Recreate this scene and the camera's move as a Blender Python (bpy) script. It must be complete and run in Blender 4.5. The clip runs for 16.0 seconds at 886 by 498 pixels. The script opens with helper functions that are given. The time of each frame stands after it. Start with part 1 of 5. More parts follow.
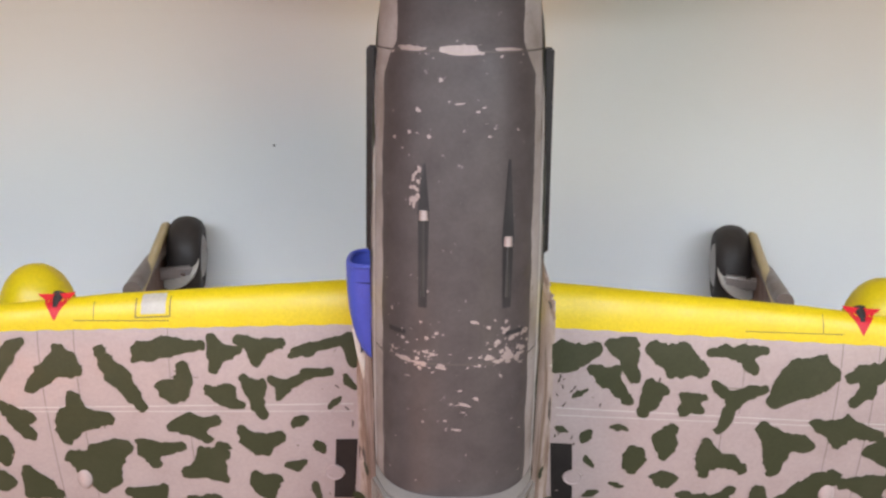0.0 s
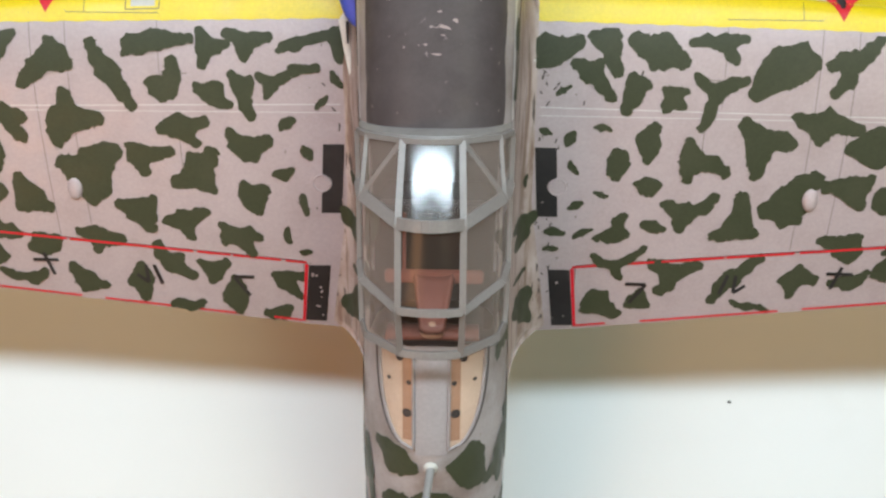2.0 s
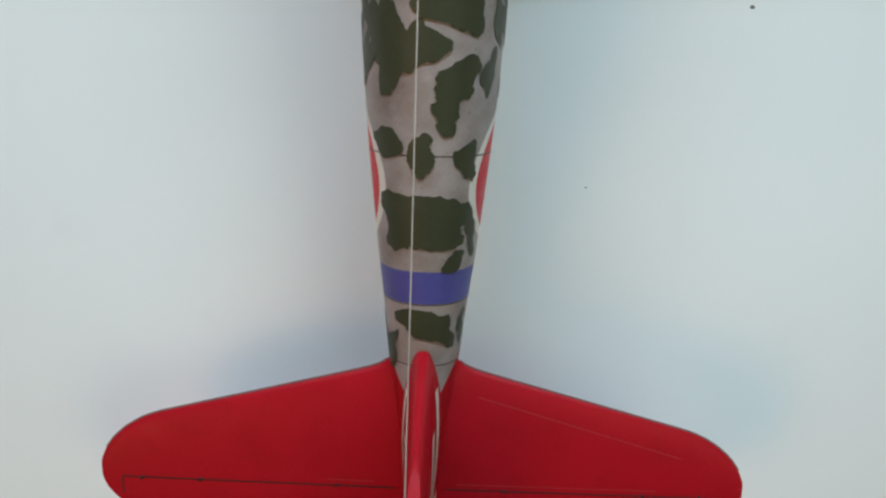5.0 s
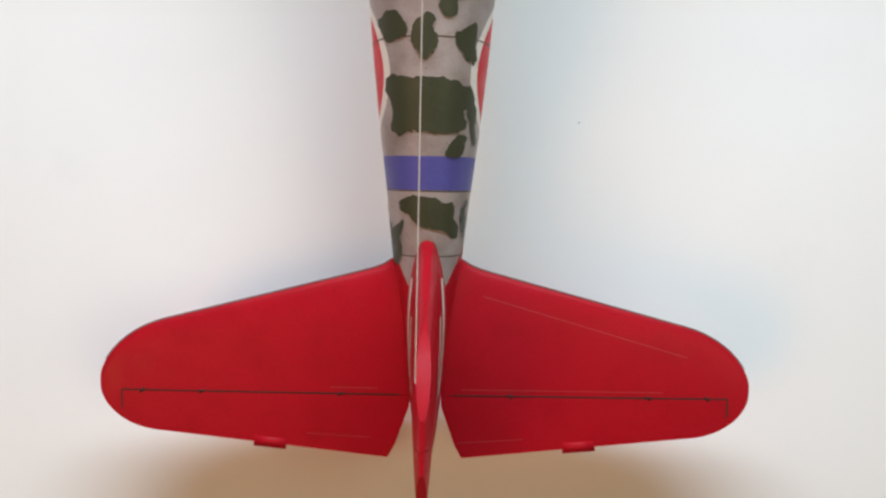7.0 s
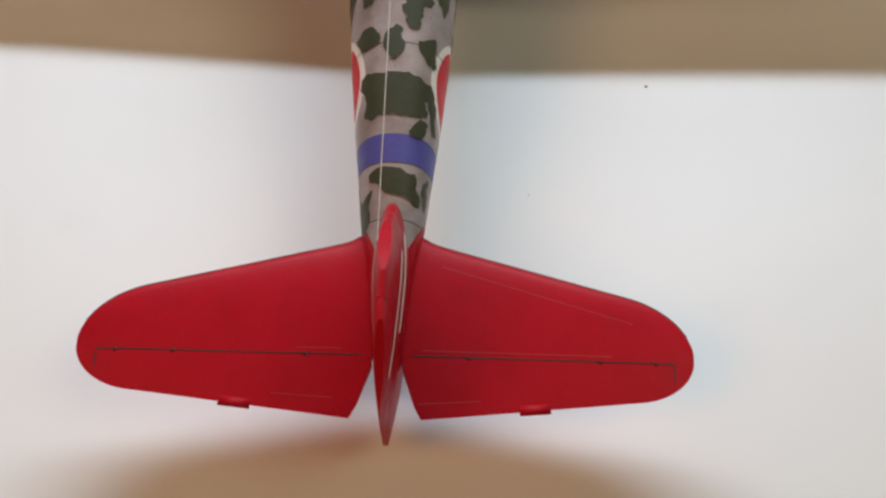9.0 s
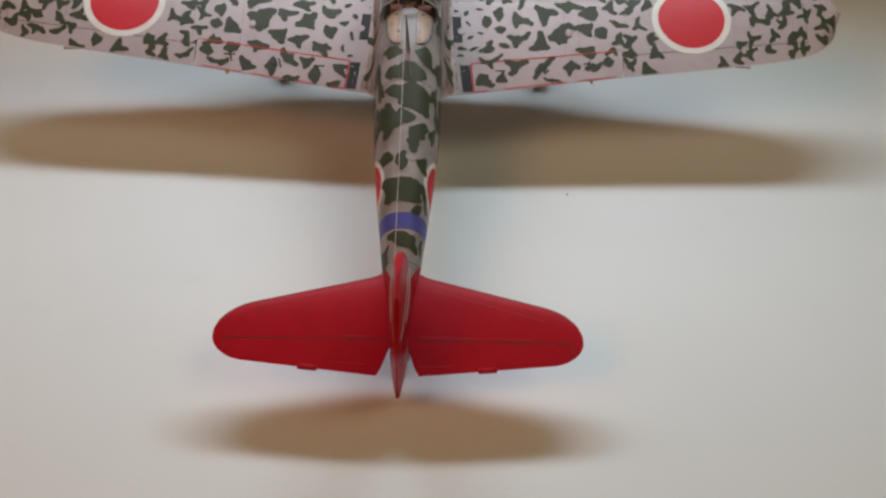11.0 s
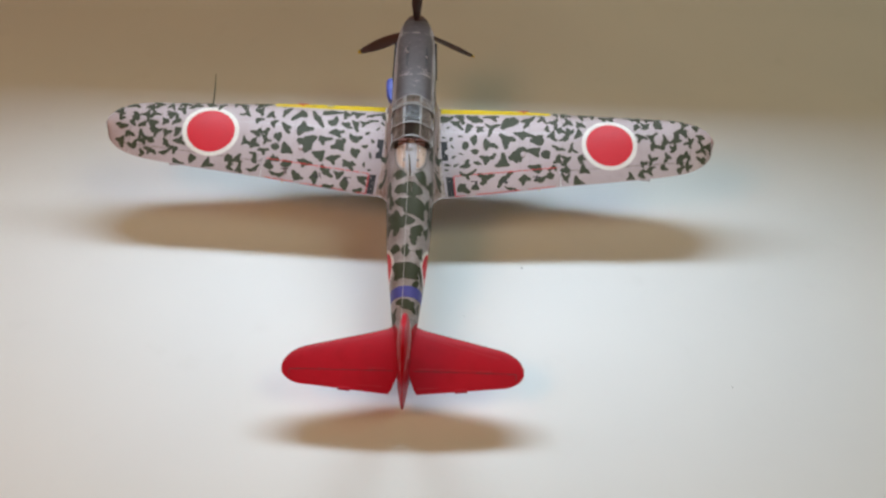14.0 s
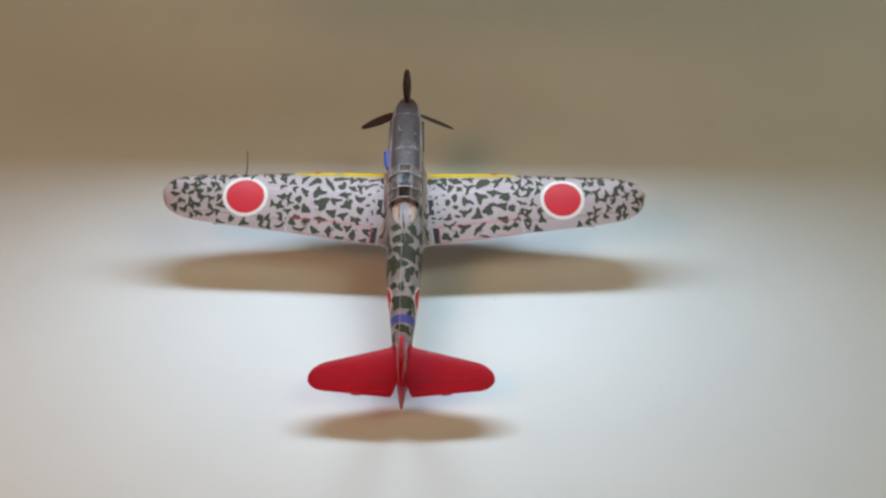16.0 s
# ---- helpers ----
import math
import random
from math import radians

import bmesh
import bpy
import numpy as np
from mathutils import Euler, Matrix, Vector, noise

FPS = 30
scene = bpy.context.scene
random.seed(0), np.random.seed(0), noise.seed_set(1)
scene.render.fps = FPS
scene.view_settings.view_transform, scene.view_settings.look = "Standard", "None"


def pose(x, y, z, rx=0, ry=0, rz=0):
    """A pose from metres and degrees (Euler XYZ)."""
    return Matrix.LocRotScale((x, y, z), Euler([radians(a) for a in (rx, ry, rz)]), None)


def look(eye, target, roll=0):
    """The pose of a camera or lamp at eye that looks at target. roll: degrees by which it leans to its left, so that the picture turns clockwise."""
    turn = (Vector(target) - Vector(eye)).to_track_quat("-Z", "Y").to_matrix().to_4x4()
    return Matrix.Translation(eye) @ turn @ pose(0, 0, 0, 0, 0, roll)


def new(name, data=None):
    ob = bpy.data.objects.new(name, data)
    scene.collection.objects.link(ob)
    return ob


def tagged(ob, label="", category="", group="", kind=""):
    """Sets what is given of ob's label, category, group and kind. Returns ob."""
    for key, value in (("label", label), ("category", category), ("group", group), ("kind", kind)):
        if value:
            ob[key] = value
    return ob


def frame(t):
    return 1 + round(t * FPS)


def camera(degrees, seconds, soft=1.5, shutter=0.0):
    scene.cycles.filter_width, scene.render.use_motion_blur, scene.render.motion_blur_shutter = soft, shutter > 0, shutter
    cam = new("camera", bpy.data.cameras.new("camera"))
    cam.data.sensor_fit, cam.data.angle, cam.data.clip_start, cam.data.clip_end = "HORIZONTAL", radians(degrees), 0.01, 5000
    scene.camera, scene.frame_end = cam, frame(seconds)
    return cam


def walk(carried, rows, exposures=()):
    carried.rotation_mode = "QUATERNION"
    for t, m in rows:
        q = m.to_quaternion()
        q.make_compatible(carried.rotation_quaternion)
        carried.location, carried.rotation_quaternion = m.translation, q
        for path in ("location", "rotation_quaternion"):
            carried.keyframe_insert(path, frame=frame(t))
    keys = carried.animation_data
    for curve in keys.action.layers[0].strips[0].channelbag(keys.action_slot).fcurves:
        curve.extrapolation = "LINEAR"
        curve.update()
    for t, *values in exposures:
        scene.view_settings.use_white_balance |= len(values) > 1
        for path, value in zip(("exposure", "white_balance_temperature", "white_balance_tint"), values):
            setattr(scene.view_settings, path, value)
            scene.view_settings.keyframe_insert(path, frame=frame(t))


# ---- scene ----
cam = camera(52.2, 16.0, soft=2.5)
PATH = [
    (0, pose(0.0001, 0.0088, 0.1422, -3.17, 1.00, 0.92)),
    (0.5, pose(-0.0016, -0.0005, 0.1437, -2.69, 0.61, 1.11)),
    (1, pose(-0.0008, -0.0090, 0.1451, -2.16, 0.73, 1.14)),
    (1.5, pose(0.0025, -0.0181, 0.1463, -1.78, 1.17, 1.04)),
    (2, pose(0.0033, -0.0295, 0.1449, -1.71, 1.41, 1.00)),
    (2.5, pose(0.0036, -0.0414, 0.1408, -1.69, 1.51, 0.94)),
    (3, pose(0.0035, -0.0524, 0.1390, -1.87, 1.89, 0.83)),
    (3.5, pose(0.0061, -0.0645, 0.1417, -2.11, 1.68, 0.85)),
    (4, pose(0.0032, -0.0785, 0.1358, -1.95, 0.74, 2.18)),
    (6.5, pose(0.0035, -0.1169, 0.1321, 7.84, 0.60, 1.29)),
    (7, pose(0.0011, -0.1253, 0.1321, 8.85, -0.56, 0.97)),
    (7.5, pose(0.0050, -0.1389, 0.1264, 16.02, -0.62, 1.63)),
    (8, pose(0.0060, -0.1503, 0.1171, 23.11, -1.13, 1.63)),
    (10.5, pose(0.0016, -0.2396, 0.1551, 44.79, -2.20, -0.40)),
    (11, pose(0.0050, -0.2530, 0.1722, 44.98, -1.85, 0.10)),
    (11.5, pose(0.0066, -0.2620, 0.1864, 45.15, -2.23, 0.69)),
    (12, pose(0.0042, -0.2643, 0.1948, 45.66, -2.50, 0.88)),
    (12.5, pose(0.0052, -0.2793, 0.2106, 46.25, -1.88, 0.57)),
    (13, pose(0.0080, -0.2951, 0.2248, 46.15, -1.69, 0.56)),
    (13.5, pose(0.0040, -0.3089, 0.2380, 46.67, -2.26, 0.39)),
    (14, pose(0.0044, -0.3207, 0.2560, 46.83, -2.30, 0.15)),
    (14.5, pose(0.0076, -0.3337, 0.2698, 47.38, -1.59, -0.41)),
    (15, pose(0.0078, -0.3542, 0.2921, 47.43, -2.25, -0.49)),
    (15.5, pose(0.0054, -0.3703, 0.3096, 47.79, -2.21, -0.73)),
    (16, pose(0.0086, -0.3905, 0.3178, 49.50, -1.16, -0.76)),
]
EXPOSURES = [
    (0, 0.0, 7200, 29), (0.5, 0.1, 7300, 28), (1, 0.1, 7100, 25), (1.5, 0.0, 6900, 19), (2, 0.0, 6800, 17), (2.5, -0.2, 6400, 12), (3, -0.4, 6200, 10), (3.5, -0.6, 6150, 9),
    (4, -0.7, 6150, 9), (6.5, -0.15, 6800, 21), (8, -0.1, 6900, 26), (10.5, -0.7, 7000, 23), (12.5, -0.65, 6950, 22), (13.5, -0.42, 6750, 21), (14.2, -0.17, 6550, 20), (15.5, -0.07, 6400, 19), (16, -0.27, 6300, 18),
]
walk(cam, PATH, EXPOSURES)

# ---- world and lights ----
world = bpy.data.worlds.new("room_air")
scene.world = world
world.use_nodes = True
world.node_tree.nodes["Background"].inputs[0].default_value = (0.9, 0.95, 1.0, 1)
world.node_tree.nodes["Background"].inputs[1].default_value = 0.15


def area_lamp(name, at, target, sx, sy, watts, color):
    data = bpy.data.lights.new(name, "AREA")
    data.shape, data.size, data.size_y = "RECTANGLE", sx, sy
    data.energy, data.color = watts, color
    ob = new(name, data)
    ob.matrix_world = look(at, target)
    return ob


# cool strip lamp over the nose, aimed back along the table
area_lamp("strip_lamp", (0, 0.046, 0.190), (0, -0.894, -0.150), 0.28, 0.030, 1.02, (0.66, 0.89, 1.0))
# warm reading lamp off to one side
area_lamp("reading_lamp", (-0.35, -0.38, 0.53), (0.03, 0.05, 0.02), 0.22, 0.22, 1.45, (1.0, 0.53, 0.24))
# general room light under the ceiling
area_lamp("room_lamp", (0.85, -0.45, 1.45), (0.1, 0.2, 0.0), 0.7, 0.7, 6.4, (0.91, 0.97, 0.64))

# ---- materials ----
MM = 0.001


class Nodes:
    """Short calls for node trees."""

    def __init__(self, name):
        self.mat = bpy.data.materials.new(name)
        self.mat.use_nodes = True
        self.tree = self.mat.node_tree
        self.bsdf = self.tree.nodes["Principled BSDF"]
        self.coord = self.tree.nodes.new("ShaderNodeTexCoord").outputs["Object"]

    def put(self, socket, value):
        if isinstance(value, bpy.types.NodeSocket):
            self.tree.links.new(value, socket)
        elif isinstance(value, (tuple, list)) and len(value) == 3 and socket.type == "RGBA":
            socket.default_value = (*value, 1)
        else:
            socket.default_value = value

    def noise(self, scale, detail=4.0, rough=0.55, stretch=None):
        n = self.tree.nodes.new("ShaderNodeTexNoise")
        v = self.coord
        if stretch:
            m = self.tree.nodes.new("ShaderNodeMapping")
            m.inputs["Scale"].default_value = stretch
            self.tree.links.new(v, m.inputs["Vector"])
            v = m.outputs[0]
        self.tree.links.new(v, n.inputs["Vector"])
        n.inputs["Scale"].default_value, n.inputs["Detail"].default_value = scale, detail
        n.inputs["Roughness"].default_value = rough
        return n.outputs["Fac"]

    def step(self, value, low, high, a=0.0, b=1.0):
        n = self.tree.nodes.new("ShaderNodeMapRange")
        self.put(n.inputs["Value"], value)
        n.inputs["From Min"].default_value, n.inputs["From Max"].default_value = low, high
        n.inputs["To Min"].default_value, n.inputs["To Max"].default_value = a, b
        return n.outputs[0]

    def math(self, op, a, b=0.0):
        n = self.tree.nodes.new("ShaderNodeMath")
        n.operation = op
        self.put(n.inputs[0], a)
        self.put(n.inputs[1], b)
        return n.outputs[0]

    def mix(self, fac, a, b):
        n = self.tree.nodes.new("ShaderNodeMix")
        n.data_type = "RGBA"
        self.put(n.inputs[0], fac)
        self.put(n.inputs[6], a)
        self.put(n.inputs[7], b)
        return n.outputs[2]

    def axes(self):
        n = self.tree.nodes.new("ShaderNodeSeparateXYZ")
        self.tree.links.new(self.coord, n.inputs[0])
        return n.outputs

    def bump(self, height, strength=0.3, distance=0.0001):
        n = self.tree.nodes.new("ShaderNodeBump")
        n.inputs["Strength"].default_value, n.inputs["Distance"].default_value = strength, distance
        self.put(n.inputs["Height"], height)
        self.tree.links.new(n.outputs[0], self.bsdf.inputs["Normal"])

    def done(self, color, rough=0.5, metal=0.0, coat=0.0):
        self.put(self.bsdf.inputs["Base Color"], color)
        self.put(self.bsdf.inputs["Roughness"], rough)
        self.put(self.bsdf.inputs["Metallic"], metal)
        self.bsdf.inputs["Coat Weight"].default_value = coat
        self.bsdf.inputs["Coat Roughness"].default_value = 0.25
        return self.mat


def paint(name, color, dirt, rough=0.42, metal=0.0, dirt_amount=0.35, grain=0.06, coat=0.0, sheen=0.5):
    """Model paint: a base tone, fine grain and thin patches of grime."""
    n = Nodes(name)
    fine = n.step(n.noise(2600, 2), 0.3, 0.7, 1 - grain, 1 + grain)
    broad = n.step(n.noise(190, 5), 0.45, 0.75, 0.0, dirt_amount)
    base = n.mix(broad, color, dirt)
    scaled = n.tree.nodes.new("ShaderNodeVectorMath")
    scaled.operation = "SCALE"
    n.put(scaled.inputs[0], base)
    n.put(scaled.inputs["Scale"], fine)
    n.bump(n.noise(3800, 3), 0.12, 0.00005)
    n.bsdf.inputs["Specular IOR Level"].default_value = sheen
    return n.done(scaled.outputs[0], n.step(n.noise(420, 4), 0.3, 0.7, rough - 0.08, rough + 0.1), metal, coat)


SILVER = paint("silver_grey_paint", (0.44, 0.345, 0.345), (0.32, 0.23, 0.22), 0.46, 0.12, 0.30, 0.05)
RED_LINE = paint("scribed_red_line", (0.46, 0.028, 0.034), (0.36, 0.02, 0.02), 0.4)
EDGE_WEAR = paint("worn_red_edge", (0.20, 0.085, 0.085), (0.12, 0.05, 0.05), 0.5)
GREEN = paint("olive_green_paint", (0.045, 0.049, 0.027), (0.070, 0.068, 0.042), 0.48, 0.0, 0.5, 0.06, sheen=0.26)
YELLOW = paint("chrome_yellow_paint", (0.70, 0.50, 0.006), (0.52, 0.34, 0.01), 0.42, 0.0, 0.30)
RED = paint("signal_red_paint", (0.44, 0.007, 0.016), (0.31, 0.005, 0.010), 0.42, 0.0, 0.4, sheen=0.12)
DISC_RED = paint("insignia_red_paint", (0.62, 0.018, 0.03), (0.50, 0.02, 0.03), 0.42, 0.0, 0.3, sheen=0.3)
WHITE = paint("insignia_white_paint", (0.74, 0.69, 0.64), (0.55, 0.47, 0.42), 0.45)
BLUE = paint("blue_paint", (0.055, 0.085, 0.46), (0.06, 0.08, 0.36), 0.45)
BLACK = paint("walkway_black_paint", (0.012, 0.009, 0.010), (0.05, 0.04, 0.04), 0.6, 0.0, 0.4)
LINE = paint("panel_line_wash", (0.085, 0.065, 0.058), (0.05, 0.04, 0.035), 0.7)
SOFT_LINE = paint("faint_panel_line", (0.22, 0.17, 0.165), (0.14, 0.11, 0.10), 0.6)
PALE_LINE = paint("scribed_pale_line", (0.62, 0.58, 0.58), (0.4, 0.35, 0.33), 0.4, 0.2)
CHIP = paint("bare_metal_chip", (0.33, 0.245, 0.23), (0.22, 0.15, 0.14), 0.45, 0.1)
BROWN = paint("propeller_brown_paint", (0.060, 0.018, 0.013), (0.035, 0.014, 0.011), 0.40)
RUBBER = paint("tyre_rubber", (0.024, 0.019, 0.018), (0.06, 0.045, 0.04), 0.6)
STEEL = paint("bare_steel", (0.50, 0.47, 0.45), (0.25, 0.21, 0.19), 0.34, 0.8)
DOOR_BUFF = paint("ochre_door_edge", (0.55, 0.42, 0.22), (0.28, 0.20, 0.11), 0.5)
REFLECTION_DECK = paint("reflection_paled_buff", (0.64, 0.46, 0.35), (0.50, 0.34, 0.25), 0.5)
PEACH = paint("interior_buff_paint", (0.40, 0.215, 0.135), (0.30, 0.155, 0.10), 0.55)
DARK = paint("cockpit_shadow_brown", (0.035, 0.018, 0.015), (0.02, 0.012, 0.012), 0.6)
SEAT_BROWN = paint("door_inner_brown", (0.16, 0.075, 0.05), (0.09, 0.045, 0.03), 0.5)
SEAT = paint("cockpit_red_brown", (0.19, 0.052, 0.033), (0.10, 0.03, 0.02), 0.6)
FRAME = paint("canopy_frame_grey", (0.185, 0.158, 0.146), (0.125, 0.098, 0.088), 0.5, 0.0)
MAST = paint("mast_grey_brown", (0.26, 0.235, 0.22), (0.15, 0.125, 0.11), 0.5)
WIRE = paint("stretched_thread", (0.48, 0.44, 0.41), (0.33, 0.30, 0.27), 0.5)
LIGHT_COVER = paint("landing_light_grey", (0.47, 0.42, 0.37), (0.36, 0.31, 0.27), 0.4)
# for the added, unseen board that cuts off the strip lamp
CUTOFF = paint("cutoff_grey", (0.06, 0.06, 0.06), (0.04, 0.04, 0.04), 0.6)
SPINE = paint("mauve_grey_paint", (0.30, 0.26, 0.26), (0.22, 0.18, 0.18), 0.5)
GEAR = paint("oiled_gear_metal", (0.20, 0.15, 0.13), (0.10, 0.07, 0.06), 0.4, 0.4)
SPECK = paint("grey_crumb", (0.16, 0.16, 0.15), (0.09, 0.09, 0.08), 0.8)


def fuselage_paint():
    n = Nodes("fuselage_paint")
    x, y, z = n.axes()
    fine = n.noise(2600, 2)
    metal_tone = n.mix(n.step(n.noise(170, 6), 0.42, 0.72), (0.37, 0.31, 0.30), (0.22, 0.167, 0.15))
    metal_tone = n.mix(n.step(n.noise(1300, 4, 0.6), 0.64, 0.70, 0.0, 0.6), metal_tone, (0.15, 0.105, 0.085))
    cover = n.mix(n.step(n.noise(300, 5), 0.35, 0.75), (0.062, 0.047, 0.047), (0.084, 0.066, 0.065))
    scuff = n.step(n.noise(900, 6, 0.65), 0.66, 0.70)
    cover = n.mix(n.math("MULTIPLY", scuff, 0.75), cover, (0.42, 0.33, 0.31))
    # dark glare panel ahead of the windscreen, between the upper longerons
    edge = n.math("ADD", n.math("ABSOLUTE", x), n.math("MULTIPLY", n.math("SUBTRACT", n.noise(260, 4), 0.5), 0.0006))
    zone = n.math("MULTIPLY", n.math("GREATER_THAN", y, -0.0162), n.math("LESS_THAN", edge, n.step(y, 0.024, 0.027, 0.0071, 0.0059)))
    zone = n.math("MULTIPLY", zone, n.math("GREATER_THAN", z, 0.004))
    tone = n.mix(zone, metal_tone, cover)
    band = n.math("MULTIPLY", n.math("GREATER_THAN", y, -0.1020), n.math("LESS_THAN", y, -0.0980))
    tone = n.mix(band, tone, (0.085, 0.082, 0.31))
    tail = n.math("LESS_THAN", n.math("ADD", y, n.math("MULTIPLY", n.math("SUBTRACT", 0.0042, n.math("ABSOLUTE", x)), 2.2)), -0.1095)
    tone = n.mix(tail, tone, (0.44, 0.007, 0.016))
    dy = n.math("ADD", y, 0.0872)
    dz = n.math("SUBTRACT", z, 0.0047)
    r = n.math("SQRT", n.math("ADD", n.math("MULTIPLY", dy, dy), n.math("MULTIPLY", dz, dz)))
    side = n.math("GREATER_THAN", n.math("ABSOLUTE", x), 0.0035)
    tone = n.mix(n.math("MULTIPLY", n.math("LESS_THAN", r, 0.0078), side), tone, (0.74, 0.69, 0.64))
    tone = n.mix(n.math("MULTIPLY", n.math("LESS_THAN", r, 0.0066), side), tone, (0.62, 0.018, 0.03))
    scaled = n.tree.nodes.new("ShaderNodeVectorMath")
    scaled.operation = "SCALE"
    n.put(scaled.inputs[0], tone)
    n.put(scaled.inputs["Scale"], n.step(fine, 0.3, 0.7, 0.95, 1.05))
    n.bump(n.noise(1500, 5), 0.18, 0.00008)
    n.bsdf.inputs["Specular IOR Level"].default_value = 0.3
    return n.done(scaled.outputs[0], n.step(n.noise(500, 4), 0.3, 0.7, 0.42, 0.60), 0.06)


def fillet_paint():
    n = Nodes("wing_root_paint")
    streak = n.noise(900, 5, 0.6, (1.0, 0.07, 1.0))
    tone = n.mix(n.step(n.noise(260, 4), 0.35, 0.7), (0.49, 0.385, 0.36), (0.35, 0.245, 0.205))
    tone = n.mix(n.step(streak, 0.48, 0.60), tone, (0.24, 0.15, 0.115))
    tone = n.mix(n.step(n.noise(1500, 4, 0.6, (1.0, 0.05, 1.0)), 0.60, 0.66), tone, (0.07, 0.05, 0.045))
    tone = n.mix(n.step(n.noise(1300, 5), 0.68, 0.72), tone, (0.70, 0.62, 0.60))
    n.bump(streak, 0.25, 0.0001)
    return n.done(tone, 0.45, 0.05)


def paper():
    n = Nodes("white_paper")
    tone = n.mix(n.step(n.noise(9, 4), 0.3, 0.7), (0.79, 0.79, 0.78), (0.74, 0.75, 0.75))
    tone = n.mix(n.step(n.noise(60, 5), 0.62, 0.8, 0, 0.25), tone, (0.66, 0.66, 0.64))
    n.bump(n.noise(2200, 4), 0.10, 0.00006)
    return n.done(tone, 0.62)


def plaster():
    n = Nodes("room_wall_paint")
    tone = n.mix(n.noise(3, 4), (0.25, 0.23, 0.20), (0.21, 0.19, 0.17))
    n.bump(n.noise(120, 5), 0.2, 0.002)
    return n.done(tone, 0.8)


def glass(name, haze, shine, rough, bend=1.5):
    mat = bpy.data.materials.new(name)
    mat.use_nodes = True
    t = mat.node_tree
    t.nodes.remove(t.nodes["Principled BSDF"])
    clear = t.nodes.new("ShaderNodeBsdfTransparent")
    clear.inputs[0].default_value = (0.86, 0.84, 0.83, 1)
    # brown diffuse layer stands in for warm reflections and haze on the panes
    reflection_film = t.nodes.new("ShaderNodeBsdfDiffuse")
    reflection_film.inputs[0].default_value = (0.52, 0.38, 0.32, 1)
    hazy = t.nodes.new("ShaderNodeMixShader")
    hazy.inputs[0].default_value = haze
    gloss = t.nodes.new("ShaderNodeBsdfGlossy")
    gloss.inputs["Roughness"].default_value = rough
    gloss.inputs["Color"].default_value = (shine, shine, shine, 1)
    rim = t.nodes.new("ShaderNodeFresnel")
    rim.inputs["IOR"].default_value = bend
    mixer = t.nodes.new("ShaderNodeMixShader")
    t.links.new(rim.outputs[0], mixer.inputs[0])
    t.links.new(clear.outputs[0], hazy.inputs[1])
    t.links.new(reflection_film.outputs[0], hazy.inputs[2])
    t.links.new(hazy.outputs[0], mixer.inputs[1])
    t.links.new(gloss.outputs[0], mixer.inputs[2])
    t.links.new(mixer.outputs[0], t.nodes["Material Output"].inputs["Surface"])
    return mat


HULL, FILLET, PAPER, PLASTER = fuselage_paint(), fillet_paint(), paper(), plaster()
GLASS = glass("clear_styrene", 0.05, 0.4, 0.26)
SCREEN = glass("polished_styrene", 0.07, 1.0, 0.20, 1.8)
# side panes carry the most of this painted reflection
REFLECTION_HAZE = glass("reflection_haze_styrene", 0.27, 0.5, 0.24)

# ---- mesh helpers (model sizes in millimetres) ----


def part(name, bm, material, parent, label="", smooth=True):
    """Links a bmesh as one mesh under a thing or a part; millimetres become metres."""
    bmesh.ops.scale(bm, vec=(MM, MM, MM), verts=bm.verts)
    for e in bm.edges:
        if len(e.link_faces) == 2 and e.calc_face_angle(0) > 0.65:
            e.smooth = False
    me = bpy.data.meshes.new(name)
    bm.to_mesh(me)
    bm.free()
    for p in me.polygons:
        p.use_smooth = smooth
    me.materials.append(material)
    ob = new(name, me)
    ob.parent = parent
    return tagged(ob, label)


def grid(bm, rows, close=False):
    """Quads over rows of points; close joins each row's ends."""
    vs = [[bm.verts.new(p) for p in row] for row in rows]
    n = len(vs[0])
    for a, b in zip(vs, vs[1:]):
        for i in range(n if close else n - 1):
            j = (i + 1) % n
            bm.faces.new((a[i], a[j], b[j], b[i]))
    return vs


def bar(bm, a, b, width, thick, up=(0, 0, 1)):
    """A square bar from a to b."""
    a, b = Vector(a), Vector(b)
    d = (b - a).normalized()
    s = d.cross(Vector(up))
    if s.length < 1e-4:
        s = d.cross(Vector((1, 0, 0)))
    s.normalize()
    u = s.cross(d)
    rows = [[p + s * (i * width / 2) + u * (j * thick / 2) for i, j in ((-1, -1), (1, -1), (1, 1), (-1, 1))] for p in (a, b)]
    vs = grid(bm, rows, True)
    bm.faces.new(vs[0][::-1])
    bm.faces.new(vs[1])


def tube(bm, path, radii, sides=12, caps=True):
    """A round tube along points with a radius at each."""
    pts = [Vector(p) for p in path]
    rows = []
    for i, p in enumerate(pts):
        d = (pts[min(i + 1, len(pts) - 1)] - pts[max(i - 1, 0)]).normalized()
        s = d.cross(Vector((0.13, 0.21, 0.97)))
        s = s.normalized() if s.length > 1e-3 else Vector((1, 0, 0))
        u = s.cross(d)
        rows.append([p + (s * math.cos(2 * math.pi * k / sides) + u * math.sin(2 * math.pi * k / sides)) * radii[i] for k in range(sides)])
    vs = grid(bm, rows, True)
    if caps:
        bm.faces.new(vs[0][::-1])
        bm.faces.new(vs[-1])
    bmesh.ops.recalc_face_normals(bm, faces=bm.faces)


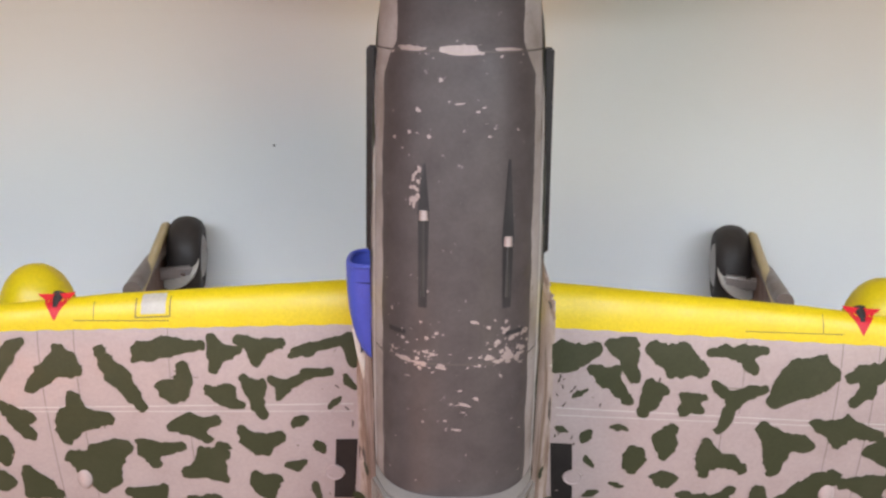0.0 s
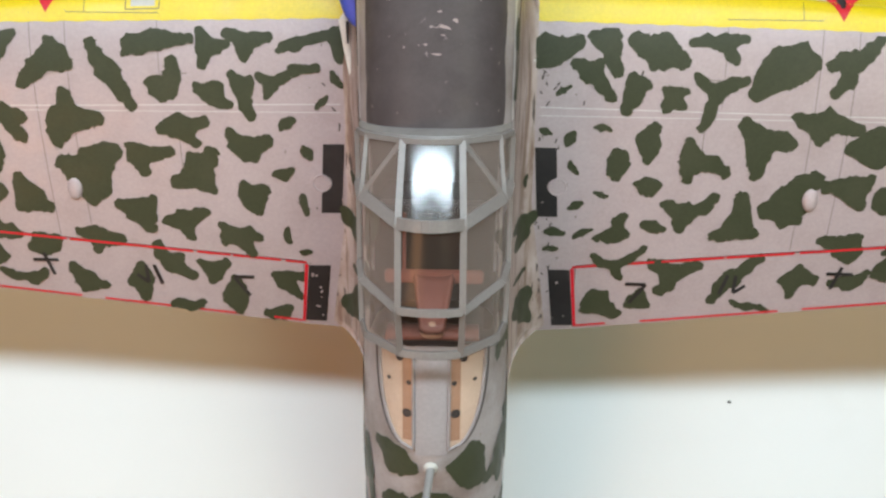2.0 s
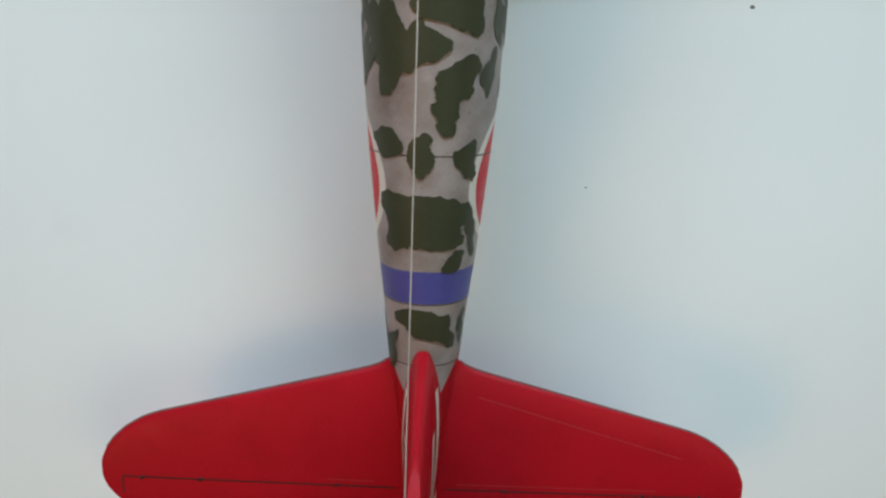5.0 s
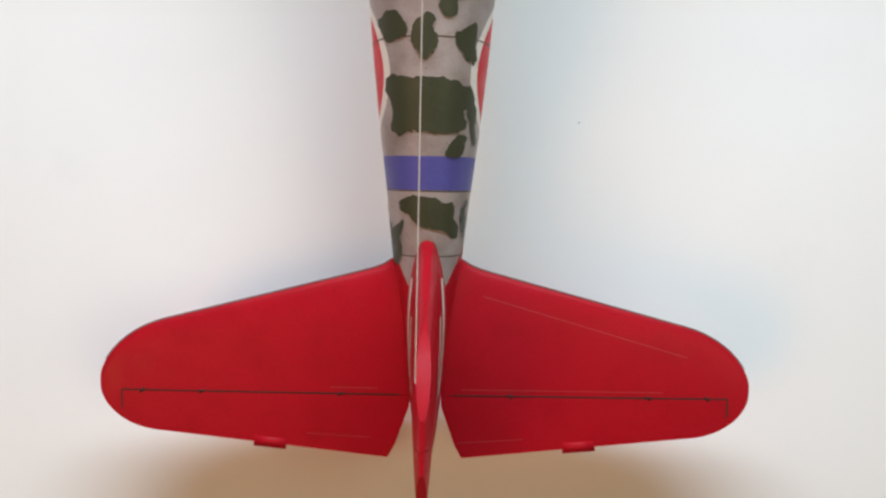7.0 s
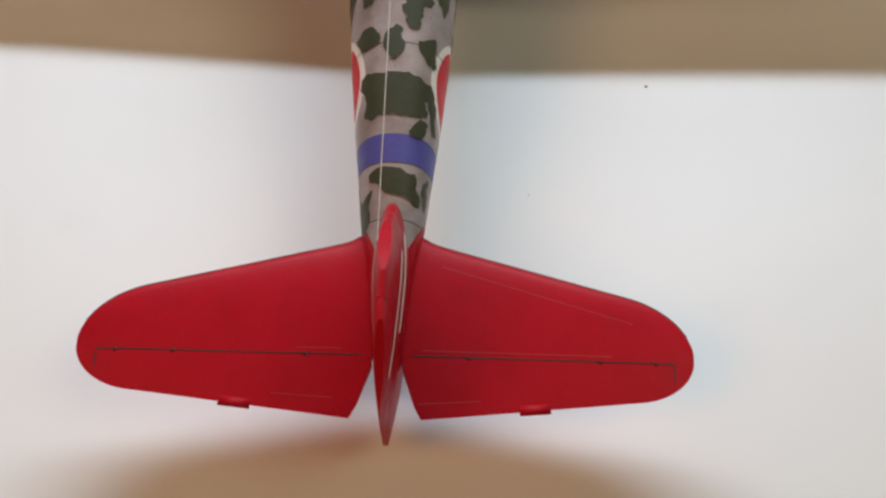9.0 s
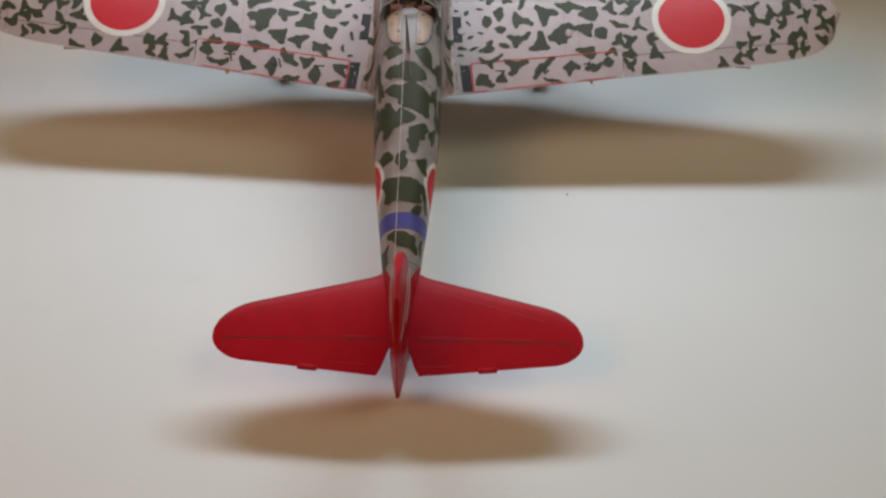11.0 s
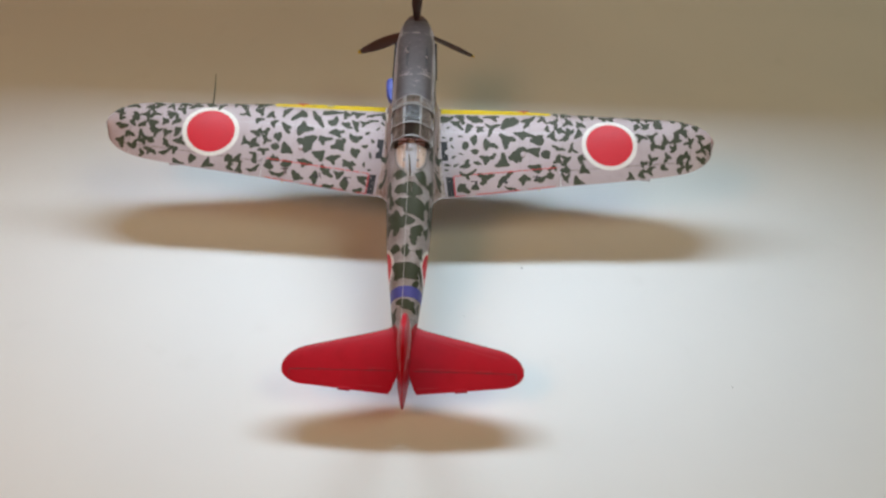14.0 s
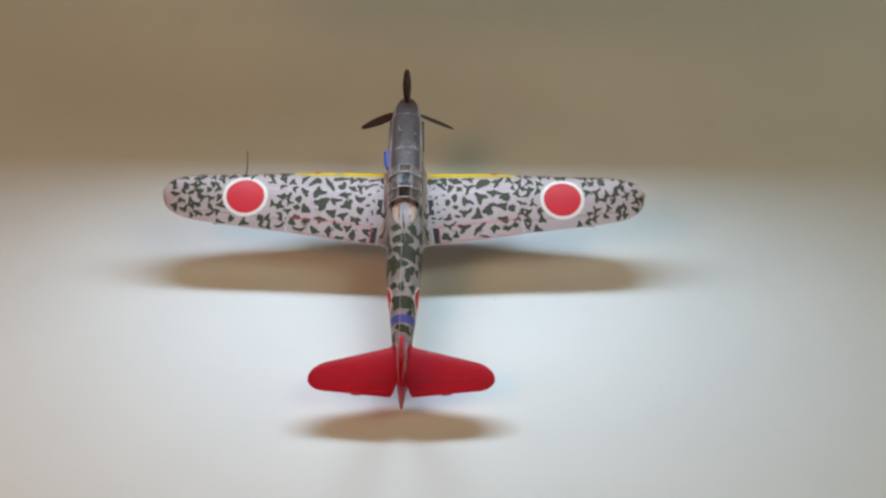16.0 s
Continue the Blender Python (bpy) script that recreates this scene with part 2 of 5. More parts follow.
def curve(y, ys, vs):
    """A smooth line through values vs at falling stations ys."""
    if y >= ys[0]:
        return vs[0]
    if y <= ys[-1]:
        return vs[-1]
    i = next(k for k in range(len(ys) - 1) if ys[k] >= y >= ys[k + 1])
    t = (ys[i] - y) / (ys[i] - ys[i + 1])

    def slope(k):
        if k in (0, len(ys) - 1):
            return 0.0
        return (vs[k + 1] - vs[k - 1]) / (ys[k - 1] - ys[k + 1])

    h = ys[i] - ys[i + 1]
    a, b = slope(i) * h, slope(i + 1) * h
    return (2 * t**3 - 3 * t**2 + 1) * vs[i] + (t**3 - 2 * t**2 + t) * a + (-2 * t**3 + 3 * t**2) * vs[i + 1] + (t**3 - t**2) * b


# ---- the paper sweep and the room ----


def paper_sweep():
    bm = bmesh.new()
    flat, radius, tall = 70.0, 330.0, 420.0
    line = [(-900 + 40 * i, 0.0) for i in range(25)]
    line += [(flat + radius * math.sin(a), radius * (1 - math.cos(a))) for a in (math.radians(4 * k) for k in range(1, 23))]
    line += [(flat + radius + 4, radius + tall * k / 4) for k in range(1, 5)]
    rows = []
    for y, z in line:
        rows.append([(x, y, z + (0.5 * noise.noise((x * 0.006, y * 0.006, 3.0)) if z > 8 else 0)) for x in range(-900, 901, 60)])
    grid(bm, rows)
    bmesh.ops.recalc_face_normals(bm, faces=bm.faces)
    bm.faces.ensure_lookup_table()
    if bm.faces[0].normal.z < 0:
        bmesh.ops.reverse_faces(bm, faces=bm.faces)
    ob = part("ground", bm, PAPER, None)
    solid = ob.modifiers.new("thickness", "SOLIDIFY")
    solid.thickness, solid.offset = 0.0006, -1
    return tagged(ob, "white photo paper sweep lying under the model and rising behind", "backdrop", kind="structure")


paper_sweep()


def light_cutoff():
    """An unseen bent board, added so that its lower lip ends the strip lamp's light on the paper."""
    bm = bmesh.new()
    line = [(45.0, 168), (54.5, 180), (49.0, 198), (50.2, 198.6), (55.8, 180), (46.2, 167.6)]
    rows = [[(x, y, z) for y, z in line] for x in (-152, 152)]
    vs = grid(bm, rows, True)
    bm.faces.new(vs[0])
    bm.faces.new(vs[1][::-1])
    bmesh.ops.recalc_face_normals(bm, faces=bm.faces)
    ob = part("light_cutoff", bm, CUTOFF, None, smooth=False)
    return tagged(ob, "unseen dark grey bent board added above the paper to cut off the strip lamp's light", "lamp", kind="structure")


def room_slab(name, at, size, label):
    bm = bmesh.new()
    bmesh.ops.create_cube(bm, size=1.0)
    bmesh.ops.scale(bm, vec=[s * 1000 for s in size], verts=bm.verts)
    ob = part(name, bm, PLASTER, None, smooth=False)
    ob.location = at
    return tagged(ob, label, "wall", kind="structure")


room_slab("wall_north", (0, 2.05, 0.45), (4.2, 0.1, 2.5), "plain pale room wall")
room_slab("wall_south", (0, -2.05, 0.45), (4.2, 0.1, 2.5), "plain pale room wall")
room_slab("wall_west", (-2.15, 0, 0.45), (0.1, 4.0, 2.5), "plain pale room wall")
room_slab("wall_east", (2.15, 0, 0.45), (0.1, 4.0, 2.5), "plain pale room wall")
room_slab("ceiling", (0, 0, 1.75), (4.4, 4.2, 0.1), "plain pale ceiling")
room_slab("floor", (0, 0, -0.0512), (4.4, 4.2, 0.1), "plain pale surface under the paper")

light_cutoff()

# ---- the model aircraft ----
aircraft = new("model_aircraft")
aircraft.matrix_world = pose(0, 0, 0.0396, 13.5, 0, 0)
aircraft.empty_display_size = 0.02
tagged(aircraft, "green-mottled silver model fighter aircraft with red tail on white paper", "model aircraft")

# fuselage stations: distance along, half width, top, bottom, height of greatest width
ST = [40.0, 36.0, 26.0, 12.0, 0.0, -14.0, -30.0, -46.0, -56.0, -67.0, -81.0, -95.0, -103.0, -112.0, -124.0, -135.0]
HW = [6.0, 7.2, 8.3, 8.8, 8.9, 8.7, 8.5, 8.7, 8.75, 8.4, 7.55, 6.15, 5.15, 4.1, 2.4, 0.7]
TOP = [9.8, 11.4, 14.8, 17.6, 19.2, 19.8, 20.0, 20.1, 19.3, 17.7, 15.7, 13.6, 12.2, 10.6, 9.0, 7.2]
BOT = [-2.4, -4.4, -7.6, -10.0, -11.2, -12.0, -12.4, -11.6, -9.6, -7.4, -4.8, -2.4, -1.2, 0.0, 1.8, 4.0]
MID = [3.7, 3.7, 4.4, 5.2, 5.4, 5.4, 5.2, 5.0, 5.0, 5.0, 5.0, 5.0, 5.0, 5.2, 5.4, 5.6]


def hull(y, phi, lift=0.0):
    """A point of the fuselage skin: phi is 0 on the spine, plus to starboard."""
    w, top, bot, mid = (curve(y, ST, v) for v in (HW, TOP, BOT, MID))
    e = 2 / (2.75 if y > -15 else max(2.2, 2.75 - 0.02 * (-15 - y)))
    s, c = math.sin(phi), math.cos(phi)
    h = (top - mid) if c > 0 else (mid - bot)
    x = math.copysign(abs(s) ** e, s) * w
    z = math.copysign(abs(c) ** e, c) * h
    k = 1 + lift / max(1.0, math.hypot(x, z))
    return (x * k, y, mid + z * k)


def phi_of(y, x):
    w = curve(y, ST, HW)
    e = 2 / (2.75 if y > -15 else max(2.2, 2.75 - 0.02 * (-15 - y)))
    return math.copysign(math.asin(min(0.999, (abs(x) / w)) ** (1 / e)), x)


def fuselage():
    bm = bmesh.new()
    ys = [40 - 0.9 * i for i in range(195)]
    phis = [2 * math.pi * k / 72 for k in range(72)]
    vs = grid(bm, [[hull(y, p) for p in phis] for y in ys], True)
    bm.faces.new(vs[0][::-1])
    bm.faces.new(vs[-1])
    hole = [f for f in bm.faces if -38.8 < f.calc_center_median().y < -17.2 and f.calc_center_median().z > 15.0 and abs(f.calc_center_median().x) < 6.6]
    bmesh.ops.delete(bm, geom=hole, context="FACES")
    bmesh.ops.recalc_face_normals(bm, faces=bm.faces)
    return part("fuselage", bm, HULL, aircraft, "silver fuselage with dark glare panel, blue band and red disc insignia")


body = fuselage()


def blot_outline(length, width, angle, seed, count=26):
    """A ragged outline round a long flake or patch, as offsets from its centre."""
    r = random.Random(seed)
    big = min(1.0, max(0.6, width / 2.4))
    sizes = {2: 0.24, 3: 0.30, 4: 0.16, 5: 0.12, 7: 0.07}
    waves = [(k, r.uniform(0.55, 1.0) * a * big, r.uniform(0, 6.28)) for k, a in sizes.items()]
    ca, sa = math.cos(math.radians(angle)), math.sin(math.radians(angle))
    out = []
    for i in range(count):
        t = 2 * math.pi * i / count
        k = 1 + sum(a * math.cos(n * t + p) for n, a, p in waves) + r.uniform(-0.06, 0.06) * big
        k = max(0.30, k) * 1.04
        u, v = 0.5 * length * math.cos(t) * k, 0.5 * width * math.sin(t) * k
        out.append((u * ca - v * sa, u * sa + v * ca))
    return out


def limb_field(radius, arms, seed, fat=1.0):
    """Signed distance to a blotch: a round body with bent, tapering arms (direction, length, ...) and a brushed edge."""
    r = random.Random(seed)
    limbs = [(0.0, 0.0, 0.0, 0.0, radius * fat, radius * fat)]
    for way, reach in zip(arms[::2], arms[1::2]):
        end = max(0.16, min(0.50 * radius, 0.22 * reach)) * fat
        a, b = math.radians(way + r.uniform(-10, 10)), math.radians(way + r.uniform(-30, 30))
        half = 0.55 * (reach * 1.05 - end)
        mx, my = half * math.cos(a), half * math.sin(a)
        tx, ty = mx + 0.82 * half * math.cos(b), my + 0.82 * half * math.sin(b)
        mid = 0.5 * (0.75 * radius * fat + end)
        limbs += [(0.0, 0.0, mx, my, 0.80 * radius * fat, mid), (mx, my, tx, ty, mid, end)]
    shift = Vector((r.uniform(0, 90), r.uniform(0, 90), r.uniform(0, 90)))
    blend = 0.45 * radius

    def field(u, v):
        best = 99.0
        for ax, ay, bx, by, ra, rb in limbs:
            dx, dy = bx - ax, by - ay
            q = dx * dx + dy * dy
            t = min(1.0, max(0.0, ((u - ax) * dx + (v - ay) * dy) / q)) if q else 0.0
            d = math.hypot(u - ax - dx * t, v - ay - dy * t) - (ra + (rb - ra) * t)
            h = max(0.0, blend - abs(best - d)) / blend
            best = min(best, d) - 0.25 * blend * h * h
        at = Vector((u, v, 0))
        rough = 0.34 * noise.noise(at * 0.8 + shift) + 0.22 * noise.noise(at * 1.9 + shift) + 0.16 * noise.noise(at * 4.5 + shift)
        return best + rough * min(1.0, 0.35 + 0.5 * radius) - 0.04

    span = max([radius * fat] + list(arms[1::2])) * 1.1 + 0.6
    return field, span


def camo_patch(at, radius, arms, seed, place, parent, fat=1.0, cell=0.3, limit=None):
    """One blotch as a part of its own, cut out of a fine mesh where its field lies inside."""
    field, span = limb_field(radius, arms, seed, fat)
    n = max(6, int(2 * span / cell))
    step = 2 * span / n
    val = [[field(-span + i * step, -span + j * step) for i in range(n + 1)] for j in range(n + 1)]
    if limit:
        val = [[max(v, limit(at[0] - span + i * step, at[1] - span + j * step)) for i, v in enumerate(row)] for j, row in enumerate(val)]
    bm = bmesh.new()
    made = {}

    def corner(i, j):
        if (i, j) not in made:
            made[i, j] = bm.verts.new(place(at[0] - span + i * step, at[1] - span + j * step))
        return made[i, j]

    def crossing(p, q):
        key = (min(p, q), max(p, q))
        if key not in made:
            (i, j), (k, l) = key
            t = val[j][i] / (val[j][i] - val[l][k])
            made[key] = bm.verts.new(place(at[0] - span + (i + (k - i) * t) * step, at[1] - span + (j + (l - j) * t) * step))
        return made[key]

    for j in range(n):
        for i in range(n):
            ring = ((i, j), (i + 1, j), (i + 1, j + 1), (i, j + 1))
            inside = [val[q][p] < 0 for p, q in ring]
            if not any(inside):
                continue
            face = []
            for k in range(4):
                if inside[k]:
                    face.append(corner(*ring[k]))
                if inside[k] != inside[(k + 1) % 4]:
                    face.append(crossing(ring[k], ring[(k + 1) % 4]))
            if len(face) > 2:
                bm.faces.new(face)
    bmesh.ops.recalc_face_normals(bm, faces=bm.faces)
    bmesh.ops.translate(bm, vec=(0, 0, layer.uniform(0, 0.08)), verts=bm.verts)
    return part("camouflage_patch", bm, GREEN, parent)


def blot(bm, at, outline, place):
    """Lays one blotch of paint on a surface; place(a, b) gives a point of it."""
    centre = bm.verts.new(place(at[0], at[1]))
    rings = []
    for k in (0.25, 0.5, 0.75, 1.0):
        rings.append([bm.verts.new(place(at[0] + a * k, at[1] + b * k)) for a, b in outline])
    n = len(outline)
    for i in range(n):
        j = (i + 1) % n
        bm.faces.new((centre, rings[0][i], rings[0][j]))
        for p, q in zip(rings, rings[1:]):
            bm.faces.new((p[i], q[i], q[j], p[j]))


layer = random.Random(21)


def blot_part(at, outline, place, parent):
    """One blotch as a part of its own, with its painted side up."""
    bm = bmesh.new()
    blot(bm, at, outline, place)
    bmesh.ops.recalc_face_normals(bm, faces=bm.faces)
    bmesh.ops.translate(bm, vec=(0, 0, layer.uniform(0, 0.08)), verts=bm.verts)
    return part("camouflage_patch", bm, GREEN, parent)


def hull_place(a, b):
    """a runs along the fuselage's width, b along its length."""
    w = curve(b, ST, HW)
    return hull(b, max(-2.0, min(2.0, a / w)), 0.10)


# blotches: place across and along, radius, then direction and reach of each arm
spine_0 = [(-3.7, -59.3, 1.71, 165, 2.3, 10, 1.9, -60, 2.5), (0.8, -59.7, 2.44, 125, 3.2, 150, 2.9, -12, 4.0, -80, 3.2), (1.7, -66.7, 3.13, 32, 4.5, -38, 5.8, 150, 3.9, 215, 3.3, 90, 2.9), (-3.0, -65.0, 1.41, 150, 3.0, 30, 1.9, -60, 2.6), (-4.4, -72.5, 2.02, 97, 4.6, -92, 5.5, 230, 3.2, 150, 2.7), (-0.8, -72.7, 1.55, 0, 2.6, -115, 3.2, 120, 2.6), (2.8, -76.5, 1.69, 40, 3.8, 250, 5.6, -30, 2.3), (-4.6, -83.2, 1.55, 165, 2.4, -20, 2.1)]
spine_1 = [(-0.8, -84.6, 1.15, 90, 2.7, -90, 2.2), (4.1, -84.8, 1.21, 60, 2.5, -60, 2.8, 180, 1.3), (-0.2, -92.2, 2.69, 160, 5.9, 20, 5.3, 200, 5.2, -20, 4.7), (0.4, -104.8, 1.45, 165, 3.9, 150, 3.4, 15, 2.9, -38, 4.3), (3.4, -97.0, 0.9, 60, 1.9, 200, 1.8), (5.0, -93.0, 0.8, 95, 3.4, -80, 3.6), (4.2, -105.5, 0.6, 80, 2.4, -85, 2.2)]
saddle_0 = [(-4.0, -53.2, 1.61, 140, 3.3, -20, 2.7, 60, 1.7), (4.4, -54.6, 1.86, 60, 3.3, 150, 2.8, -60, 2.8, 100, 3.6)]


def hull_blots():
    for k, (x, y, body_r, *arms) in enumerate(spine_0 + spine_1 + saddle_0):
        w = curve(y, ST, HW)
        camo_patch((phi_of(y, x) * w, y), body_r, arms, 40 + k, hull_place, body, 1.08, 0.22)
    r = random.Random(5)
    for side in (-1, 1):
        y = 24.0
        while y > -108:
            w = curve(y, ST, HW)
            for phi in (0.98, 1.42, 1.85):
                yy = y + r.uniform(-2.2, 2.2)
                if (-97 < yy < -77 and phi > 0.9) or (-103 < yy < -94) or (yy > -18 and phi < 1.3) or (-53 < yy < -40 and phi < 1.1):
                    continue
                blot_part((side * (phi + r.uniform(-0.12, 0.12)) * w, yy), blot_outline(r.uniform(4.6, 7.6), r.uniform(2.1, 3.6), 90 + side * r.uniform(-25, 35), r.random()), hull_place, body)
            y -= r.uniform(5.6, 7.2)


hull_blots()


def ring_line(name, y, lo, hi, width, material, label=""):
    """A scribed joint round the fuselage from angle lo to hi."""
    bm = bmesh.new()
    grid(bm, [[hull(y + d, lo + (hi - lo) * k / 40, 0.04) for k in range(41)] for d in (-width / 2, width / 2)])
    bmesh.ops.recalc_face_normals(bm, faces=bm.faces)
    part(name, bm, material, body, label)


for y in (26.2, -2.3, -84.5, -102.1, -62.0, -110.0):
    ring_line("panel_joint", y, -2.2, 2.2, 0.16, LINE)


def long_line(phi_x, y0, y1, width, material):
    bm = bmesh.new()
    rows = []
    for d in (-width / 2, width / 2):
        rows.append([hull(y0 + (y1 - y0) * k / 40, phi_of(y0 + (y1 - y0) * k / 40, phi_x + d), 0.04) for k in range(41)])
    grid(bm, rows)
    bmesh.ops.recalc_face_normals(bm, faces=bm.faces)
    part("panel_joint", bm, material, body)


for sx in (-1, 1):
    long_line(sx * 8.1, 34, -16, 0.22, PALE_LINE)


def chips():
    """Paint flaked off to bare metal along the cowling joints."""
    r = random.Random(11)

    def flake(x, y, a, b, turn, count):
        bm = bmesh.new()
        blot(bm, (phi_of(y, x) * curve(y, ST, HW), y), blot_outline(a, b, turn, r.random(), count), lambda p, q: hull(q, p / curve(q, ST, HW), 0.07))
        bmesh.ops.recalc_face_normals(bm, faces=bm.faces)
        part("paint_chip", bm, CHIP, body)

    for joint, count, spread in ((26.2, 22, 0.6), (-2.3, 36, 0.7), (20, 12, 3.0), (0, 14, 5.0), (-8, 9, 4.0)):
        for _ in range(count):
            x = r.choice((-1, 1)) * r.uniform(0.8, 6.5) if joint == -2.3 else r.uniform(-6.2, 6.2)
            size = r.choice((0.08, 0.12, 0.15, 0.2, 0.2, 0.32))
            flake(x, joint + r.gauss(0, spread * 0.5), size * r.uniform(1, 2.4), size, r.uniform(-30, 30), 12)
    for x0, x1, n in ((-6.0, -1.6, 26), (2.6, 6.9, 42)):
        for _ in range(n):
            size = r.uniform(0.08, 0.20) if r.random() < 0.7 else r.uniform(0.25, 0.5)
            flake(r.uniform(x0, x1), -1.8 + abs(r.gauss(0, 1.5)), size * r.uniform(1, 1.8), size, r.uniform(-60, 60), 12)
    for k in range(26):
        a = r.uniform(-1.9, 1.9)
        flake(1.7 * math.sin(a) + r.gauss(0, 0.25), -107.3 - 1.4 * abs(math.sin(a)) + r.gauss(0, 0.35), r.uniform(0.2, 0.7), r.uniform(0.12, 0.35), r.uniform(-90, 90), 12)
    for k in range(16):
        flake(-4.1 + r.gauss(0, 0.25), 14.0 + r.gauss(0, 1.1), r.uniform(0.3, 0.8), r.uniform(0.15, 0.4), 90 + r.uniform(-30, 30), 12)
    for x, y, a, b in ((0, 26.3, 2.2, 0.8), (-4.4, 26.4, 3.0, 0.4), (4.4, 26.4, 2.8, 0.3), (-4.9, -2.1, 1.6, 0.5), (-3.4, -2.3, 1.5, 0.35), (5.0, -1.7, 1.4, 0.9), (5.9, -2.0, 0.9, 0.6), (4.1, -2.1, 1.1, 0.4)):
        flake(x, y, a, b, 0, 26)


chips()


def cowl_details():
    for sx, y0, ym, y1 in ((-3.1, 16.3, 11.6, 3.1), (4.7, 16.7, 9.2, 3.0)):
        bm = bmesh.new()
        rows = []
        for k in range(29):
            y = y0 + (y1 - y0) * k / 28
            w = 0.10 + 0.48 * (y0 - y) / (y0 - ym) if y > ym else 0.5 - 0.12 * (ym - y) / (ym - y1)
            rows.append([hull(y, phi_of(y, sx + d * w), 0.07 - 0.05 * (1 - abs(d))) for d in (-1, -0.5, 0, 0.5, 1)])
        grid(bm, rows)
        bmesh.ops.recalc_face_normals(bm, faces=bm.faces)
        trough = part("gun_trough", bm, BLACK, body, "dark gun trough slot")
        bm = bmesh.new()
        p = hull(ym, phi_of(ym, sx), 0.0)
        tube(bm, [(p[0], p[1] + 0.45, p[2] - 0.15), (p[0], p[1] - 0.45, p[2] + 0.05)], [0.42, 0.46], 12)
        part("gun_muzzle", bm, CHIP, trough, "worn bare metal muzzle")
        bm = bmesh.new()
        tube(bm, [(p[0], p[1] - 0.4, p[2] - 0.1), (p[0], y1 + 1.0, hull(y1, phi_of(y1, sx), 0)[2] - 0.15)], [0.22, 0.22], 10)
        part("gun_barrel", bm, RUBBER, trough)
    for sx in (-1, 1):
        bm = bmesh.new()
        grid(bm, [[hull(0.5 + d, phi_of(0.5 + d, sx * (4.7 + 1.6 * k / 6)), 0.08) for k in range(7)] for d in (-0.22, 0.22)])
        bmesh.ops.recalc_face_normals(bm, faces=bm.faces)
        part("cowl_catch", bm, BLACK, body)
    for sx in (-1, 1):
        bm = bmesh.new()
        bar(bm, (sx * 8.55, 26.2, 8.4), (sx * 8.85, 5.6, 8.2), 1.0, 1.5)
        bmesh.ops.bevel(bm, geom=bm.edges[:], offset=0.22, segments=2, affect="EDGES")
        shroud = part("exhaust_shroud", bm, BLACK, aircraft, "black exhaust shroud along the cowling")
        for k in range(6):
            bm = bmesh.new()
            y = 24.4 - 3.3 * k
            tube(bm, [(sx * 7.8, y, 6.4), (sx * 8.3, y - 0.8, 6.3), (sx * 8.5, y - 2.2, 6.2)], [0.75, 0.65, 0.5], 10)
            part("exhaust_stub", bm, STEEL, shroud, "dull steel exhaust stub")


cowl_details()


def intake():
    bm = bmesh.new()
    rows = []
    for k in range(15):
        t = k / 14
        y = 4.0 - 11.2 * t
        reach = 3.2 * math.sqrt(max(0.0, 1 - t**2.6)) + 0.25
        tall = 3.0 * (1 - 0.45 * t)
        rows.append([(-8.2 - reach * max(0, math.cos(a)) ** 0.55, y, 6.6 + tall * math.copysign(abs(math.sin(a)) ** 0.7, math.sin(a))) for a in (math.pi * (i / 14 - 0.5) for i in range(15))])
    grid(bm, rows)
    bmesh.ops.recalc_face_normals(bm, faces=bm.faces)
    scoop = part("air_intake", bm, BLUE, aircraft, "blue supercharger air scoop")
    bm = bmesh.new()
    lip = [(-8.2 - 3.2 * max(0, math.cos(a)) ** 0.55, 4.0, 6.6 + 3.0 * math.copysign(abs(math.sin(a)) ** 0.7, math.sin(a))) for a in (math.pi * (i / 14 - 0.5) for i in range(15))]
    tube(bm, lip, [0.25] * 15, 8)
    part("intake_lip", bm, BLUE, scoop, "rounded blue lip")
    bm = bmesh.new()
    vs = [bm.verts.new((p[0] + 0.1, 2.2, p[2])) for p in lip]
    bm.faces.new(vs)
    part("intake_mouth", bm, BLACK, scoop)


intake()


def root_bracket():
    bm = bmesh.new()
    tube(bm, [(-11.0, -5.4, 0.6), (-11.2, -6.2, 1.5), (-10.9, -9.0, 1.3), (-10.5, -12.6, 0.7)], [0.35, 0.62, 0.5, 0.25], 12)
    tail = part("intake_bracket", bm, WHITE, aircraft, "pale tapered fairing behind the scoop")
    bm = bmesh.new()
    tube(bm, [(-10.75, -6.3, 1.9), (-10.75, -8.8, 1.75)], [0.22, 0.12], 8)
    part("bracket_slot", bm, BLACK, tail)


root_bracket()

# ---- wings ----


def le(x):
    return -0.8 - 0.056 * x if x < 40 else -3.04 - 0.0955 * (x - 40)


def te(x):
    return float(np.interp(x, [12, 18, 57, 90, 112, 124], [-46.4, -45.8, -40.9, -37.5, -34.8, -33.0]))


TIP = 122.7


def chord(x):
    a, b = le(x), te(x)
    if x > 98:
        t = min(1.0, (x - 98) / (TIP - 98))
        k = math.sqrt(max(0.0, 1 - t**3.6))
        m = (a + b) / 2 + 0.4 * t
        h = (a - b) / 2 * k
        return m + h, m - h
    return a, b


def foil(u):
    return 2.969 * math.sqrt(u) - 1.26 * u - 3.516 * u**2 + 2.843 * u**3 - 1.036 * u**4


def wing_z(x, y, top=True):
    x = abs(x)
    a, b = chord(x)
    c = max(0.4, a - b)
    u = min(1.0, max(0.0, (a - y) / c))
    za, zb = -3.5 + 0.075 * x, -5.9 + 0.062 * x
    t = 0.087 - 0.00018 * x
    return za + (zb - za) * u + (t if top else -0.6 * t) * c * max(0.0, foil(u))


